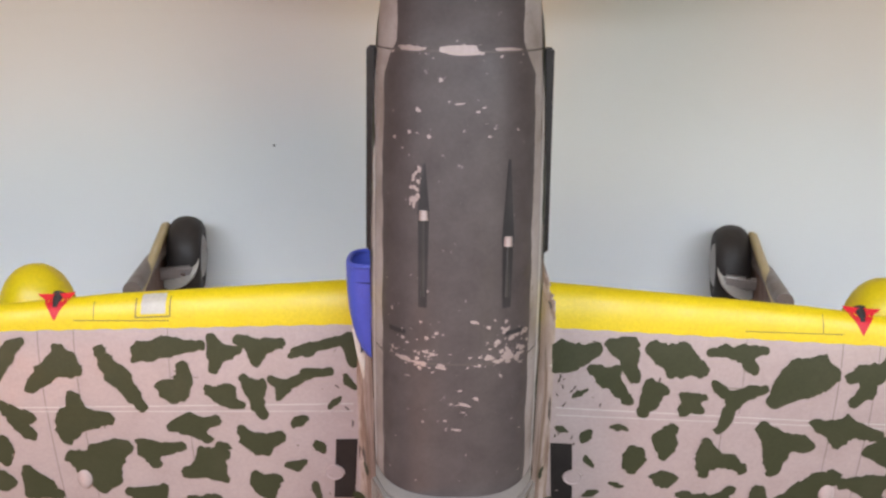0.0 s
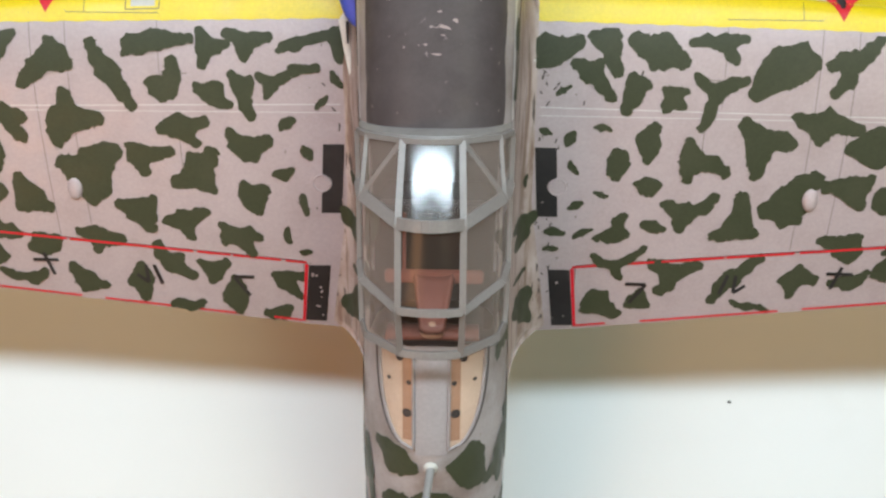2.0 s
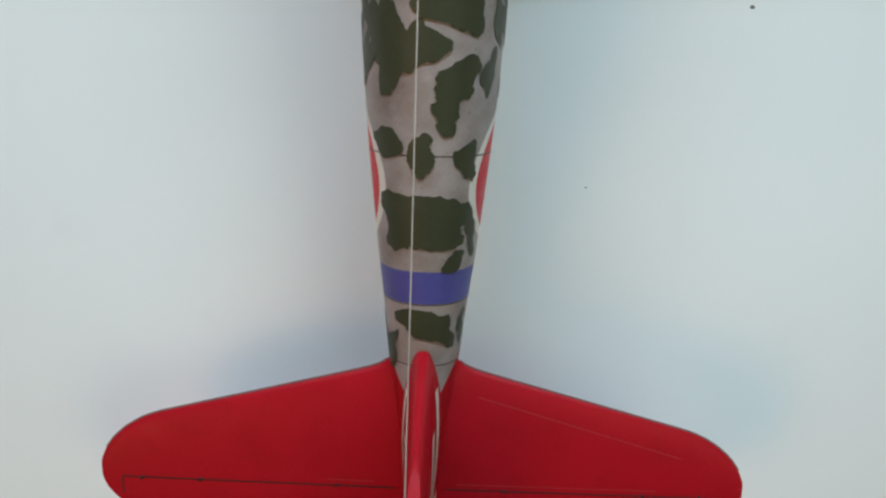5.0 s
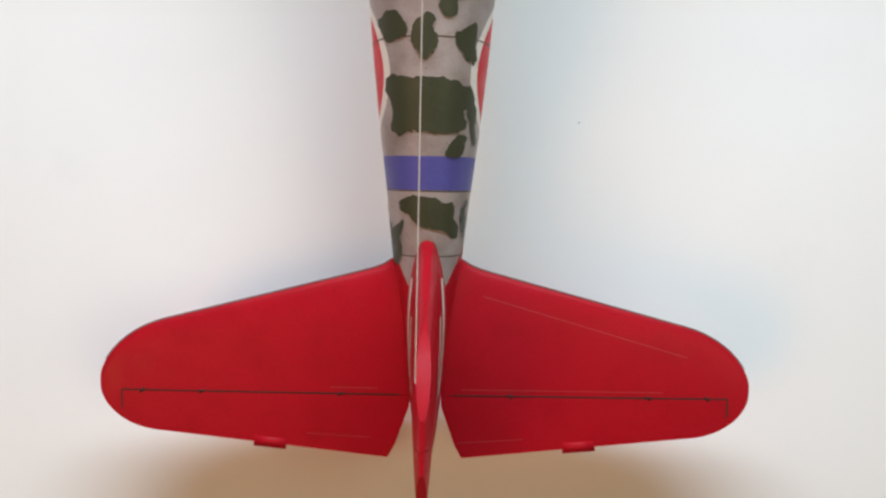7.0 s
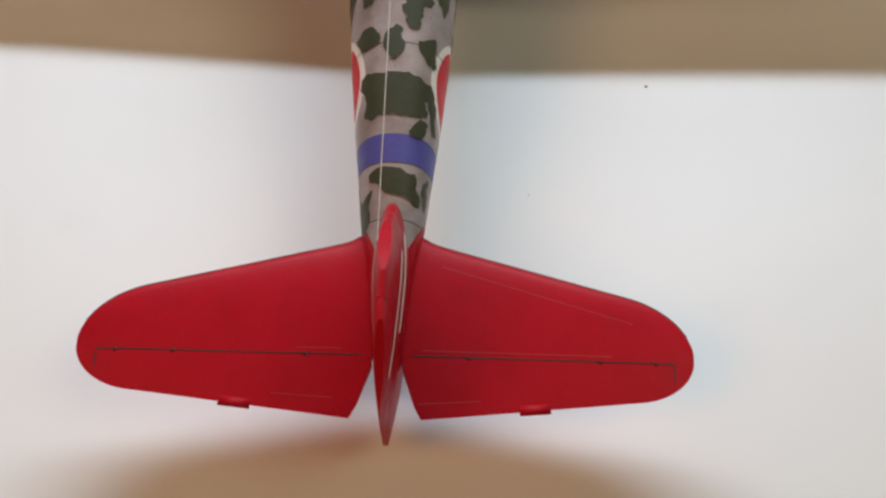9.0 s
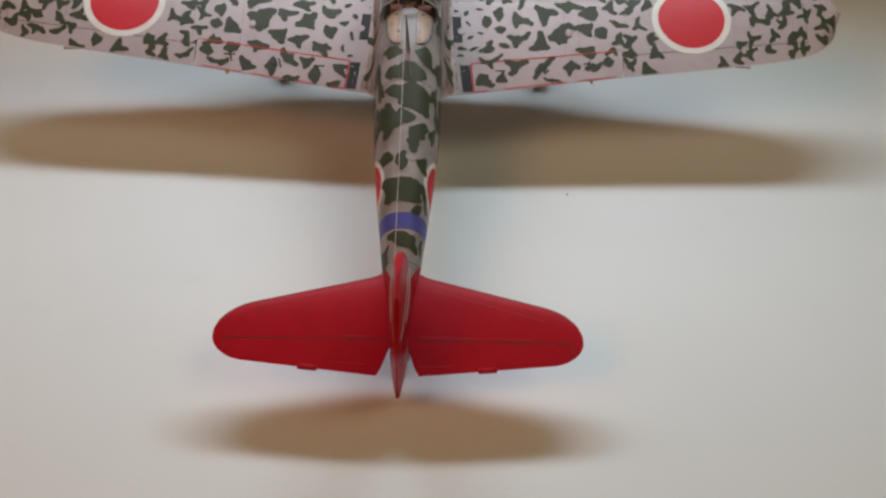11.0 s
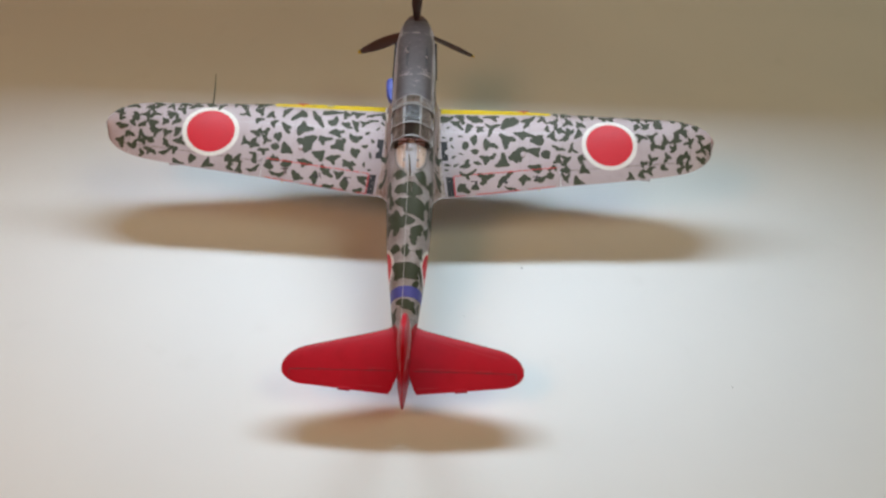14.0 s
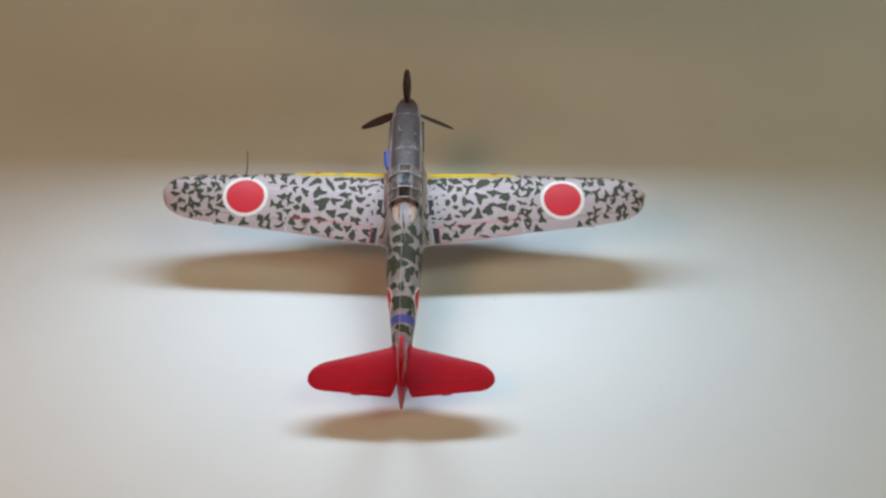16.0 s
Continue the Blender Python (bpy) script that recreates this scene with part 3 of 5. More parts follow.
def hinge(x):
    return -36.6 + 0.103 * (x - 17) if x < 60.2 else -33.9 + 0.085 * (x - 60.2)


def wing_shell(side, xs, front, back):
    """A closed solid between two chord lines over the stations xs."""
    bm = bmesh.new()
    rows = []
    for x in xs:
        y0, y1 = front(x), back(x)
        steps = [0.5 - 0.5 * math.cos(math.pi * k / 34) for k in range(35)]
        upper = [(side * x, y1 + (y0 - y1) * s, wing_z(x, y1 + (y0 - y1) * s)) for s in steps]
        lower = [(side * x, y0 + (y1 - y0) * s, wing_z(x, y0 + (y1 - y0) * s, False) - 0.02) for s in steps]
        rows.append(upper + lower)
    vs = grid(bm, rows, True)
    bm.faces.new(vs[0])
    bm.faces.new(vs[-1][::-1])
    bmesh.ops.recalc_face_normals(bm, faces=bm.faces)
    return bm


def surface(side, lift=0.05):
    return lambda a, b: (a, b, wing_z(a, b) + lift)


def strip(side, a, b, width, lift=0.06):
    """A painted line on the wing from a to b (x, y)."""
    bm = bmesh.new()
    d = Vector((b[0] - a[0], b[1] - a[1]))
    s = Vector((-d.y, d.x)).normalized() * width / 2
    n = max(6, int(d.length / 1.2))
    rows = []
    for e in (-1, 1):
        rows.append([(side * (a[0] + d.x * k / n + e * s.x), a[1] + d.y * k / n + e * s.y, wing_z(a[0] + d.x * k / n + e * s.x, a[1] + d.y * k / n + e * s.y) + lift) for k in range(n + 1)])
    grid(bm, rows)
    bmesh.ops.recalc_face_normals(bm, faces=bm.faces)
    for f in bm.faces:
        if f.normal.z < 0:
            f.normal_flip()
    return bm


def quad_patch(side, corners, lift=0.05, n=10):
    """A four-cornered painted patch (x, y corners in order) laid on the wing."""
    c = [Vector(p) for p in corners]
    bm = bmesh.new()
    rows = []
    for i in range(n + 1):
        a, b = c[0].lerp(c[3], i / n), c[1].lerp(c[2], i / n)
        rows.append([(side * p.x, p.y, wing_z(p.x, p.y) + lift) for p in (a.lerp(b, k / n) for k in range(n + 1))])
    grid(bm, rows)
    bmesh.ops.recalc_face_normals(bm, faces=bm.faces)
    for f in bm.faces:
        if f.normal.z < 0:
            f.normal_flip()
    return bm


def disc(side, x, y, r0, r1, lift):
    bm = bmesh.new()
    n = 56
    radii = [r0 + (r1 - r0) * k / 6 for k in range(7)]
    rows = []
    for q in radii:
        q = max(q, 0.02)
        rows.append([(side * (x + q * math.cos(2 * math.pi * k / n)), y + q * math.sin(2 * math.pi * k / n), wing_z(x + q * math.cos(2 * math.pi * k / n), y + q * math.sin(2 * math.pi * k / n)) + lift) for k in range(n)])
    grid(bm, rows, True)
    bmesh.ops.recalc_face_normals(bm, faces=bm.faces)
    for f in bm.faces:
        if f.normal.z < 0:
            f.normal_flip()
    return bm


port_0 = [(-52.2, -9.9, 1.09, 45, 3.3, 260, 3.1), (-45.4, -10.6, 1.58, 212, 5.5, 110, 2.2, -30, 2.5), (-39.1, -12.5, 1.32, 115, 4.2, -60, 4.9), (-35.8, -9.3, 1.15, 150, 2.0, 205, 1.9, 22, 4.2, 10, 6.6), (-27.6, -9.4, 1.06, 115, 2.3, 250, 2.6, 5, 2.9), (-22.9, -8.9, 1.15, 155, 3.0, 20, 3.1, 255, 2.2), (-17.3, -9.0, 0.80, 18, 6.7, 200, 2.3), (-12.2, -8.5, 0.98, -80, 2.5, 100, 1.6)]
port_1 = [(-32.9, -14.3, 1.41, 60, 4.2, 150, 2.2, 0, 1.7), (-27.1, -14.9, 1.24, 170, 2.4, -40, 2.6, 50, 1.6), (-23.6, -14.2, 1.11, 130, 2.3, 60, 1.9, 275, 4.0), (-20.2, -13.7, 0.98, 22, 6.2, 150, 1.9, 250, 1.9), (-12.5, -13.1, 0.45, -50, 1.3, 130, 1.1), (-14.1, -15.7, 0.45, 215, 1.3, 40, 1.0), (-18.6, -18.4, 0.71, 40, 1.3, 230, 1.2)]
port_2 = [(-51.6, -17.9, 1.14, 135, 2.9, -60, 3.4, 20, 2.1), (-45.3, -18.3, 1.68, 72, 4.0, 15, 4.9, 240, 3.3), (-32.0, -18.9, 1.24, 190, 2.2, 85, 1.8, 5, 4.2, -32, 3.5), (-43.0, -24.8, 2.32, 52, 5.4, 160, 4.1, 265, 4.2, 300, 3.1), (-36.8, -22.4, 1.25, 120, 1.8, 0, 4.4, 282, 2.7), (-29.6, -24.9, 1.52, 55, 4.0, 112, 3.0, 210, 3.7, 300, 3.0)]
port_3 = [(-23.7, -21.5, 1.34, 145, 3.0, 18, 3.4, 290, 2.2), (-16.2, -22.0, 0.63, 100, 1.0, -60, 1.1), (-19.2, -24.8, 0.72, 20, 1.3, 190, 1.3), (-54.5, -22.4, 1.50, 60, 1.9, -80, 2.3), (-50.9, -27.6, 1.52, 120, 2.9, -40, 3.4, 240, 2.8), (-55.3, -27.1, 1.34, 200, 1.3, -30, 1.6), (-37.6, -29.6, 1.53, 150, 2.8, 30, 3.0, 300, 3.4), (-32.2, -30.9, 1.27, 180, 2.7, 18, 3.4, 280, 2.8)]
port_4 = [(-23.2, -27.7, 1.53, 130, 2.1, 30, 2.3, 280, 2.5), (-16.9, -28.6, 0.50, 90, 1.4, -80, 1.6), (-19.3, -32.9, 0.41, 80, 1.2, -80, 1.2), (-43.4, -33.0, 1.27, 170, 2.7, -18, 3.6, 280, 2.7), (-25.9, -33.0, 1.09, 140, 2.5, 2, 3.5, -45, 3.7, 200, 2.2), (-17.2, -35.3, 0.41, 0, 0.9, 160, 0.7), (-50.3, -34.5, 1.45, 20, 2.5, 180, 2.3, 120, 2.1)]
port_5 = [(-57.2, -35.5, 1.45, -30, 2.1, 150, 1.4), (-52.6, -39.3, 0.87, 30, 2.3, 178, 4.3), (-45.9, -39.5, 1.38, 135, 3.0, -25, 2.7, 240, 1.9), (-38.6, -39.3, 1.38, 80, 2.6, 270, 3.0, 190, 2.1), (-34.4, -36.9, 1.28, 135, 3.5, -45, 3.5, 50, 1.9), (-29.1, -38.0, 1.15, 35, 2.4, 160, 2.4, 260, 2.1)]
port_6 = [(-32.8, -43.2, 0.88, 20, 2.3, 180, 2.6, 140, 1.7), (-26.8, -41.9, 1.53, 80, 3.2, 280, 2.4), (-20.2, -39.3, 1.11, 25, 3.0, 130, 1.9, -60, 3.5), (-20.9, -44.3, 0.98, 190, 2.4, 40, 2.0)]
starboard_0 = [(13.1, -9.4, 1.54, 25, 3.9, 150, 2.3, 230, 2.6, 110, 2.1), (19.7, -8.3, 1.31, 165, 2.5, 60, 2.1, -75, 4.1), (17.9, -12.0, 1.13, 150, 3.0, 60, 2.1, -45, 3.9), (25.8, -9.3, 1.62, 150, 3.9, 65, 2.3, -10, 3.6, 260, 2.4), (33.0, -8.2, 0.94, 165, 4.1, 15, 2.7, -60, 3.0), (39.4, -11.4, 2.05, 45, 4.3, 0, 4.5, 225, 4.3, 110, 2.8), (47.5, -10.2, 1.29, 30, 4.5, 185, 2.9, 255, 4.3)]
starboard_1 = [(14.6, -13.9, 0.41, 30, 1.2, 210, 1.0), (23.1, -13.5, 1.30, 100, 1.9, 10, 1.8, 260, 3.4), (27.6, -14.6, 0.94, 140, 1.8, 40, 1.9, 230, 2.1, 320, 1.8), (32.4, -13.9, 1.03, 140, 3.1, 25, 3.9, 260, 4.5), (12.7, -18.9, 0.41, 160, 0.7, -30, 1.0), (15.8, -19.7, 0.59, 60, 1.0, 240, 1.0), (19.5, -18.3, 0.41, 170, 1.1, -10, 1.3)]
starboard_2 = [(25.1, -20.0, 1.22, 85, 2.7, 160, 1.8, 280, 2.8), (30.5, -22.1, 1.40, 105, 2.8, -5, 4.8, 250, 3.0), (38.4, -20.0, 1.66, 125, 3.9, 15, 4.0, 260, 4.3), (45.1, -17.5, 1.39, 175, 3.6, 80, 2.1, 5, 4.7, 265, 2.4), (51.6, -20.0, 1.97, 60, 2.7, 190, 3.4, 280, 2.5)]
starboard_3 = [(16.3, -23.4, 0.41, 120, 1.0, -50, 1.0), (21.7, -22.8, 1.23, 110, 2.0, 50, 1.8, 250, 2.1), (25.5, -25.5, 1.14, 170, 1.8, 10, 1.6), (19.9, -26.7, 0.41, 160, 0.9, -20, 1.0), (16.9, -28.2, 0.46, 40, 1.1, 220, 1.1), (30.4, -28.9, 1.23, 150, 3.3, 25, 4.6, 250, 2.6), (22.3, -31.8, 1.06, 80, 2.8, 200, 2.8, 0, 1.6)]
starboard_4 = [(26.7, -30.8, 0.78, 160, 1.5, -15, 1.6), (37.1, -30.0, 1.51, 95, 4.1, 225, 3.9, -40, 2.9), (42.7, -27.0, 2.09, 50, 4.8, 215, 3.7, -50, 3.0, 270, 3.4), (49.7, -25.2, 1.40, 170, 3.4, 20, 3.0, -70, 3.0), (54.3, -26.5, 1.76, 60, 1.9, -60, 2.1), (14.3, -31.8, 0.55, 180, 1.3, 0, 1.5), (18.0, -31.8, 0.46, 25, 1.4, 200, 1.4)]
starboard_5 = [(14.2, -34.1, 0.37, 0, 1.0, 180, 0.9), (22.5, -36.3, 0.79, 165, 3.5, 20, 4.6, 280, 2.1), (29.7, -37.2, 1.35, 145, 3.5, 18, 4.0, 250, 3.5), (37.4, -37.7, 1.25, 45, 4.6, 230, 4.3), (45.2, -37.6, 1.25, 90, 2.3, 3, 2.9, 255, 2.6, 180, 2.1), (50.1, -32.8, 1.23, 170, 3.2, 40, 2.7, -20, 2.6, -50, 2.7)]
starboard_6 = [(52.0, -37.9, 1.06, 180, 2.6, 30, 2.8), (20.5, -41.6, 1.60, 60, 2.0, -30, 3.8, 220, 2.4), (40.0, -41.6, 0.61, 175, 2.6, -10, 2.9), (26.0, -41.3, 1.08, 80, 2.0, -30, 1.7, 200, 1.8), (55.8, -36.0, 1.33, 0, 1.9, 90, 1.7)]
PORT = port_0 + port_1 + port_2 + port_3 + port_4 + port_5 + port_6
STARBOARD = starboard_0 + starboard_1 + starboard_2 + starboard_3 + starboard_4 + starboard_5 + starboard_6


def wing(side):
    word = "starboard" if side > 0 else "port"
    xs_a = [6 + 0.95 * k for k in range(12)] + [17.5]
    xs_b = [17.5 + (113 - 17.5) * k / 70 for k in range(71)]
    xs_c = [113 + (TIP - 113) * math.sin(math.pi / 2 * k / 16) for k in range(17)]
    bm = wing_shell(side, xs_a, lambda x: chord(x)[0], lambda x: chord(x)[1])
    for xs, back in ((xs_b, lambda x: hinge(x) + 0.12), (xs_c, lambda x: chord(x)[1])):
        extra = wing_shell(side, xs, lambda x: chord(x)[0], back)
        me = bpy.data.meshes.new("joining")
        extra.to_mesh(me)
        extra.free()
        bm.from_mesh(me)
        bpy.data.meshes.remove(me)
    main = part("wing", bm, SILVER, aircraft, "silver " + word + " wing with green mottle and yellow leading edge")
    xs = [17.6 + (60 - 17.6) * k / 40 for k in range(41)]
    flap = part("flap", wing_shell(side, xs, lambda x: hinge(x) - 0.1, lambda x: chord(x)[1]), SILVER, main, "silver mottled landing flap outlined in red")
    xs = [60.3 + (112.8 - 60.3) * k / 44 for k in range(45)]
    part("aileron", wing_shell(side, xs, lambda x: hinge(x) - 0.1, lambda x: chord(x)[1]), SILVER, main, "silver mottled aileron")
    # yellow leading edge, wrapped round the nose of the section
    bm = bmesh.new()
    rows = []
    for k in range(61):
        x = 10.6 + (57.0 - 10.6) * k / 60
        a = le(x)
        back = -5.75 - 0.021 * x + 0.06 * math.sin(x * 1.9)
        ys = [back + (a - back) * math.sin(math.pi / 2 * i / 10) for i in range(11)]
        row = [(side * x, y, wing_z(x, y) + 0.05) for y in ys]
        row[-1] = (side * x, a + 0.05, wing_z(x, a))
        row += [(side * x, y, wing_z(x, y, False) - 0.07) for y in ys[-2:3:-1]]
        rows.append(row)
    grid(bm, rows)
    bmesh.ops.recalc_face_normals(bm, faces=bm.faces)
    part("leading_edge_band", bm, YELLOW, main, "yellow identification band")
    # mottle
    seed = 100 if side > 0 else 300
    spots = STARBOARD if side > 0 else PORT
    for k, (x, y, body_r, *arms) in enumerate(spots):
        camo_patch((x, y), body_r, arms, seed + k, lambda p, q: (p, q, wing_z(p, q) + 0.06), main, 1.05, 0.2, lambda p, q: q + 6.3 + 0.018 * abs(p))
    r = random.Random(seed)
    taken = [(abs(x), y) for x, y, *_ in spots]
    for x, y, body_r, arms in outer_blots(r):
        if min((x - p) ** 2 + (y - q) ** 2 for p, q in taken) < 12:
            continue

        def on_skin(p, q):
            p = min(p, TIP - 0.6)
            hi, lo = chord(p)
            q = min(max(q, lo + 0.15), hi - 0.05)
            return (side * p, q, wing_z(p, q) + 0.06)

        camo_patch((x, y), body_r, arms, r.random(), on_skin, main, 1.08, 0.25, lambda p, q: max(q + 7.3 if p < 58 else -9.0, q - chord(min(p, TIP - 0.6))[0] + 0.3, chord(min(p, TIP - 0.6))[1] + 0.3 - q, p - TIP + 0.9))
    # insignia
    cx, cy = (80.4, -22.1) if side > 0 else (81.4, -21.7)
    part("insignia_ring", disc(side, cx, cy, 9.4, 11.3, 0.12), WHITE, main, "off-white insignia ring")
    part("insignia_disc", disc(side, cx, cy, 0.0, 9.5, 0.15), DISC_RED, main, "red insignia disc")
    # walkways and red limits
    part("walkway", walk_patch(side), BLACK, main, "black walkway panel with a round filler cap")
    bm = bmesh.new()
    ring = [(side * (14.6 + 1.05 * math.cos(2 * math.pi * k / 28)), -25.9 + 1.05 * math.sin(2 * math.pi * k / 28)) for k in range(29)]
    tube(bm, [(x, y, wing_z(x, y) + 0.05) for x, y in ring], [0.11] * 29, 6, caps=False)
    part("filler_cap", bm, SILVER, main, "round bare metal filler cap")
    for _ in range(9 if side < 0 else 4):
        bm = bmesh.new()
        x, y = (r.uniform(14.9, 16.6), r.uniform(-44.6, -37.8)) if r.random() < 0.7 else (r.uniform(11.9, 14.0), r.uniform(-29.6, -27.2))
        size = r.uniform(0.12, 0.32)
        blot(bm, (side * x, y), blot_outline(size * r.uniform(1, 2), size, r.uniform(0, 180), r.random(), 10), surface(side, 0.13))
        bmesh.ops.recalc_face_normals(bm, faces=bm.faces)
        part("paint_chip", bm, SILVER, main)
    part("flap_walkway", quad_patch(side, [(14.0, -37.1), (16.8, -37.1), (17.75, -45.3), (15.0, -45.4)], 0.08), BLACK, main, "black walkway panel")
    cuts = ((17.1, 23.2), (23.6, 27.4), (28.3, 36.0), (36.3, 44.6), (45.2, 58.5)) if side > 0 else ((17.1, 19.8), (20.4, 26.5), (26.8, 31.0), (31.5, 47.0), (47.3, 58.5))
    for a, b, w in [((x0, hinge(x0) - 0.1), (x1, hinge(x1) - 0.1), 0.3) for x0, x1 in cuts] + [((17.1, -36.9), (18.0, -45.4), 0.4),
                    ((18.2, -45.3), (22.0, -44.8), 0.28), ((26.5, te(26.5) + 0.4), (44, te(44) + 0.35), 0.26), ((47, te(47) + 0.35), (58, te(58) + 0.35), 0.26)]:
        part("red_limit_line", strip(side, a, b, w, 0.11), DISC_RED, main)
    # three-letter warning on the flap, as plain strokes
    for cx, strokes in ((25.3, ((-1, 1, 1.1, 1), (1.1, 1, -0.4, -1.2))), (37.6, ((-0.6, 1.2, -1.2, -1), (0.2, 1.2, 0.2, -0.8), (0.2, -0.8, 1.3, 0.1))), (50.6, ((-1.3, 0.5, 1.3, 0.5), (0.1, 1.3, -0.6, -1.2)))):
        cy = (hinge(cx) + te(cx)) / 2 + 0.2
        bm = bmesh.new()
        for x0, y0, x1, y1 in strokes:
            piece = strip(side, (cx + 1.25 * x0, cy + 1.25 * y0), (cx + 1.25 * x1, cy + 1.25 * y1), 0.46, 0.15)
            me = bpy.data.meshes.new("joining")
            piece.to_mesh(me)
            piece.free()
            bm.from_mesh(me)
            bpy.data.meshes.remove(me)
        part("warning_mark", bm, BLACK, main, "small black brush strokes")
    # panel joints
    for a, b, w, m in (((12, -16.0), (112, -17.2), 0.13, PALE_LINE), ((12, -17.0), (60, -17.0), 0.10, PALE_LINE), ((43.9, -4.2), (43.9, -33.5), 0.12, SOFT_LINE), ((48.0, -4.5), (48.0, -33.0), 0.12, SOFT_LINE),
                       ((33.2, -4.0), (33.2, -15.8), 0.10, SOFT_LINE), ((61.5, -6), (61.5, -33.5), 0.12, SOFT_LINE), ((97, -9.5), (97, -31), 0.10, LINE), ((30.0, -12.5), (33.1, -12.5), 0.10, LINE),
                       ((31.5, -17.3), (31.5, -24.0), 0.08, LINE), ((113.0, -15.0), (113.0, -32.5), 0.14, LINE), ((60.3, hinge(60.3)), (112.6, hinge(112.6)), 0.26, LINE), ((33.0, -5.6), (43.8, -5.6), 0.10, LINE), ((41.6, -3.6), (41.6, -5.6), 0.10, LINE)):
        part("panel_joint", strip(side, a, b, w * 0.8, 0.05 if b[1] < -7 else 0.10), m, main)
    # gun port with its red arrow
    bm = quad_patch(side, [(43.9, -2.7), (46.05, -2.95), (46.05, -5.7), (45.3, -4.3)], 0.12)
    extra = quad_patch(side, [(46.05, -2.95), (48.3, -2.95), (46.9, -4.3), (46.05, -5.7)], 0.12)
    me = bpy.data.meshes.new("joining")
    extra.to_mesh(me)
    extra.free()
    bm.from_mesh(me)
    bpy.data.meshes.remove(me)
    gun = part("gun_port", bm, DISC_RED, main, "red arrow mark round a dark gun port")
    bm = bmesh.new()
    tube(bm, [(side * 46.1, -3.25, wing_z(46, -3.25) - 0.62), (side * 46.1, -4.5, wing_z(46, -4.5) - 0.28)], [0.8, 0.45], 14)
    part("gun_hole", bm, BLACK, gun)
    # small blister on the upper skin
    bm = bmesh.new()
    bmesh.ops.create_uvsphere(bm, u_segments=18, v_segments=10, radius=1.0)
    bmesh.ops.scale(bm, vec=(0.95, 1.6, 0.5), verts=bm.verts)
    bmesh.ops.translate(bm, vec=(side * 45.1, -26.6, wing_z(45.1, -26.6)), verts=bm.verts)
    part("blister", bm, SILVER, main, "small pale blister fairing")
    # navigation marks on the trailing edge
    for x in (92.0,):
        bm = bmesh.new()
        bar(bm, (side * x, te(x) + 0.4, wing_z(x, te(x))), (side * (x + 4), te(x + 4) - 0.6, wing_z(x + 4, te(x + 4))), 0.9, 0.35)
        part("trim_tab", bm, SILVER, main)
    return main


def outer_blots(r):
    """Mottle over the outer wing, on a shaken grid."""
    out = []
    x = 54.0
    while x < 122:
        a, b = chord(min(x, 121.5))
        y = a - 1.6
        while y > b + 1.0:
            px, py = x + r.uniform(-1.6, 1.6), y + r.uniform(-1.2, 1.2)
            if (px - 80.2) ** 2 + (py + 22.5) ** 2 > 13.0**2 and px < 121.8:
                arms, way = [], r.uniform(0, 360)
                for _ in range(r.choice((2, 3, 3, 4))):
                    arms += [way, r.uniform(1.8, 3.3)]
                    way += r.uniform(70, 150)
                out.append((px, py, r.uniform(0.75, 1.1), arms))
            y -= r.uniform(3.9, 4.8)
        x += r.uniform(4.4, 5.2)
    return out


def walk_patch(side):
    """The black panel with a round bite on its outer edge."""
    bm = bmesh.new()
    rows = []
    for k in range(41):
        y = -20.9 - 8.9 * k / 40
        inner = 11.6 + 0.6 * k / 40
        outer = 14.2 + 0.6 * k / 40
        d = abs(y + 25.9)
        if d < 1.1:
            outer -= math.sqrt(1.1**2 - d**2) * 1.1
        rows.append([(side * (inner + (outer - inner) * i / 6), y, wing_z(inner + (outer - inner) * i / 6, y) + 0.08) for i in range(7)])
    grid(bm, rows)
    bmesh.ops.recalc_face_normals(bm, faces=bm.faces)
    for f in bm.faces:
        if f.normal.z < 0:
            f.normal_flip()
    return bm


wings = {s: wing(s) for s in (-1, 1)}

# landing light window in the port leading edge
part("landing_light", quad_patch(-1, [(33.4, -2.75), (36.2, -2.9), (36.2, -4.9), (33.4, -4.8)], 0.09), LIGHT_COVER, wings[-1], "square dull grey landing light cover")
for a, b in (((32.9, -5.1), (36.8, -5.25)), ((32.9, -3.0), (32.9, -5.1)), ((36.8, -3.2), (36.8, -5.25))):
    part("panel_joint", strip(-1, a, b, 0.12, 0.10), LINE, wings[-1])


def fillet_edge(y):
    """Outer edge of the wing root fairing."""
    if y > -45.5:
        return 11.5 + 2.5 * max(0, (-28 - y)) / 17 if y < -3 else 11.5 - 0.35 * (y + 3)
    return 8.6 + 5.46 * math.exp((y + 45.5) / 2.9)


def fillet_z(x, y):
    """Height of the wing root fairing between hull side and wing."""
    hx, _, hz = hull(y, 1.40, 0.05)
    out = fillet_edge(y)
    low = wing_z(out, min(y, le(out) - 0.1)) if y > -45.5 else -4.9 + 6.0 * min(1.0, (-45.5 - y) / 8.0) ** 1.5
    s = min(1.0, max(0.0, (x - hx) / max(0.3, out - hx)))
    return low + 0.05 + (hz - low) * (1 - s) ** 2.6


def fillet(side):
    bm = bmesh.new()
    rows = []
    for k in range(71):
        y = 2.4 - 55.8 * k / 70
        hx, out = hull(y, 1.40, 0.05)[0], fillet_edge(y)
        rows.append([(side * (hx + (out - hx) * i / 12), y, fillet_z(hx + (out - hx) * i / 12, y)) for i in range(13)])
    grid(bm, rows)
    bmesh.ops.recalc_face_normals(bm, faces=bm.faces)
    return part("wing_root_fillet", bm, FILLET, aircraft, "scuffed brownish wing root fairing")


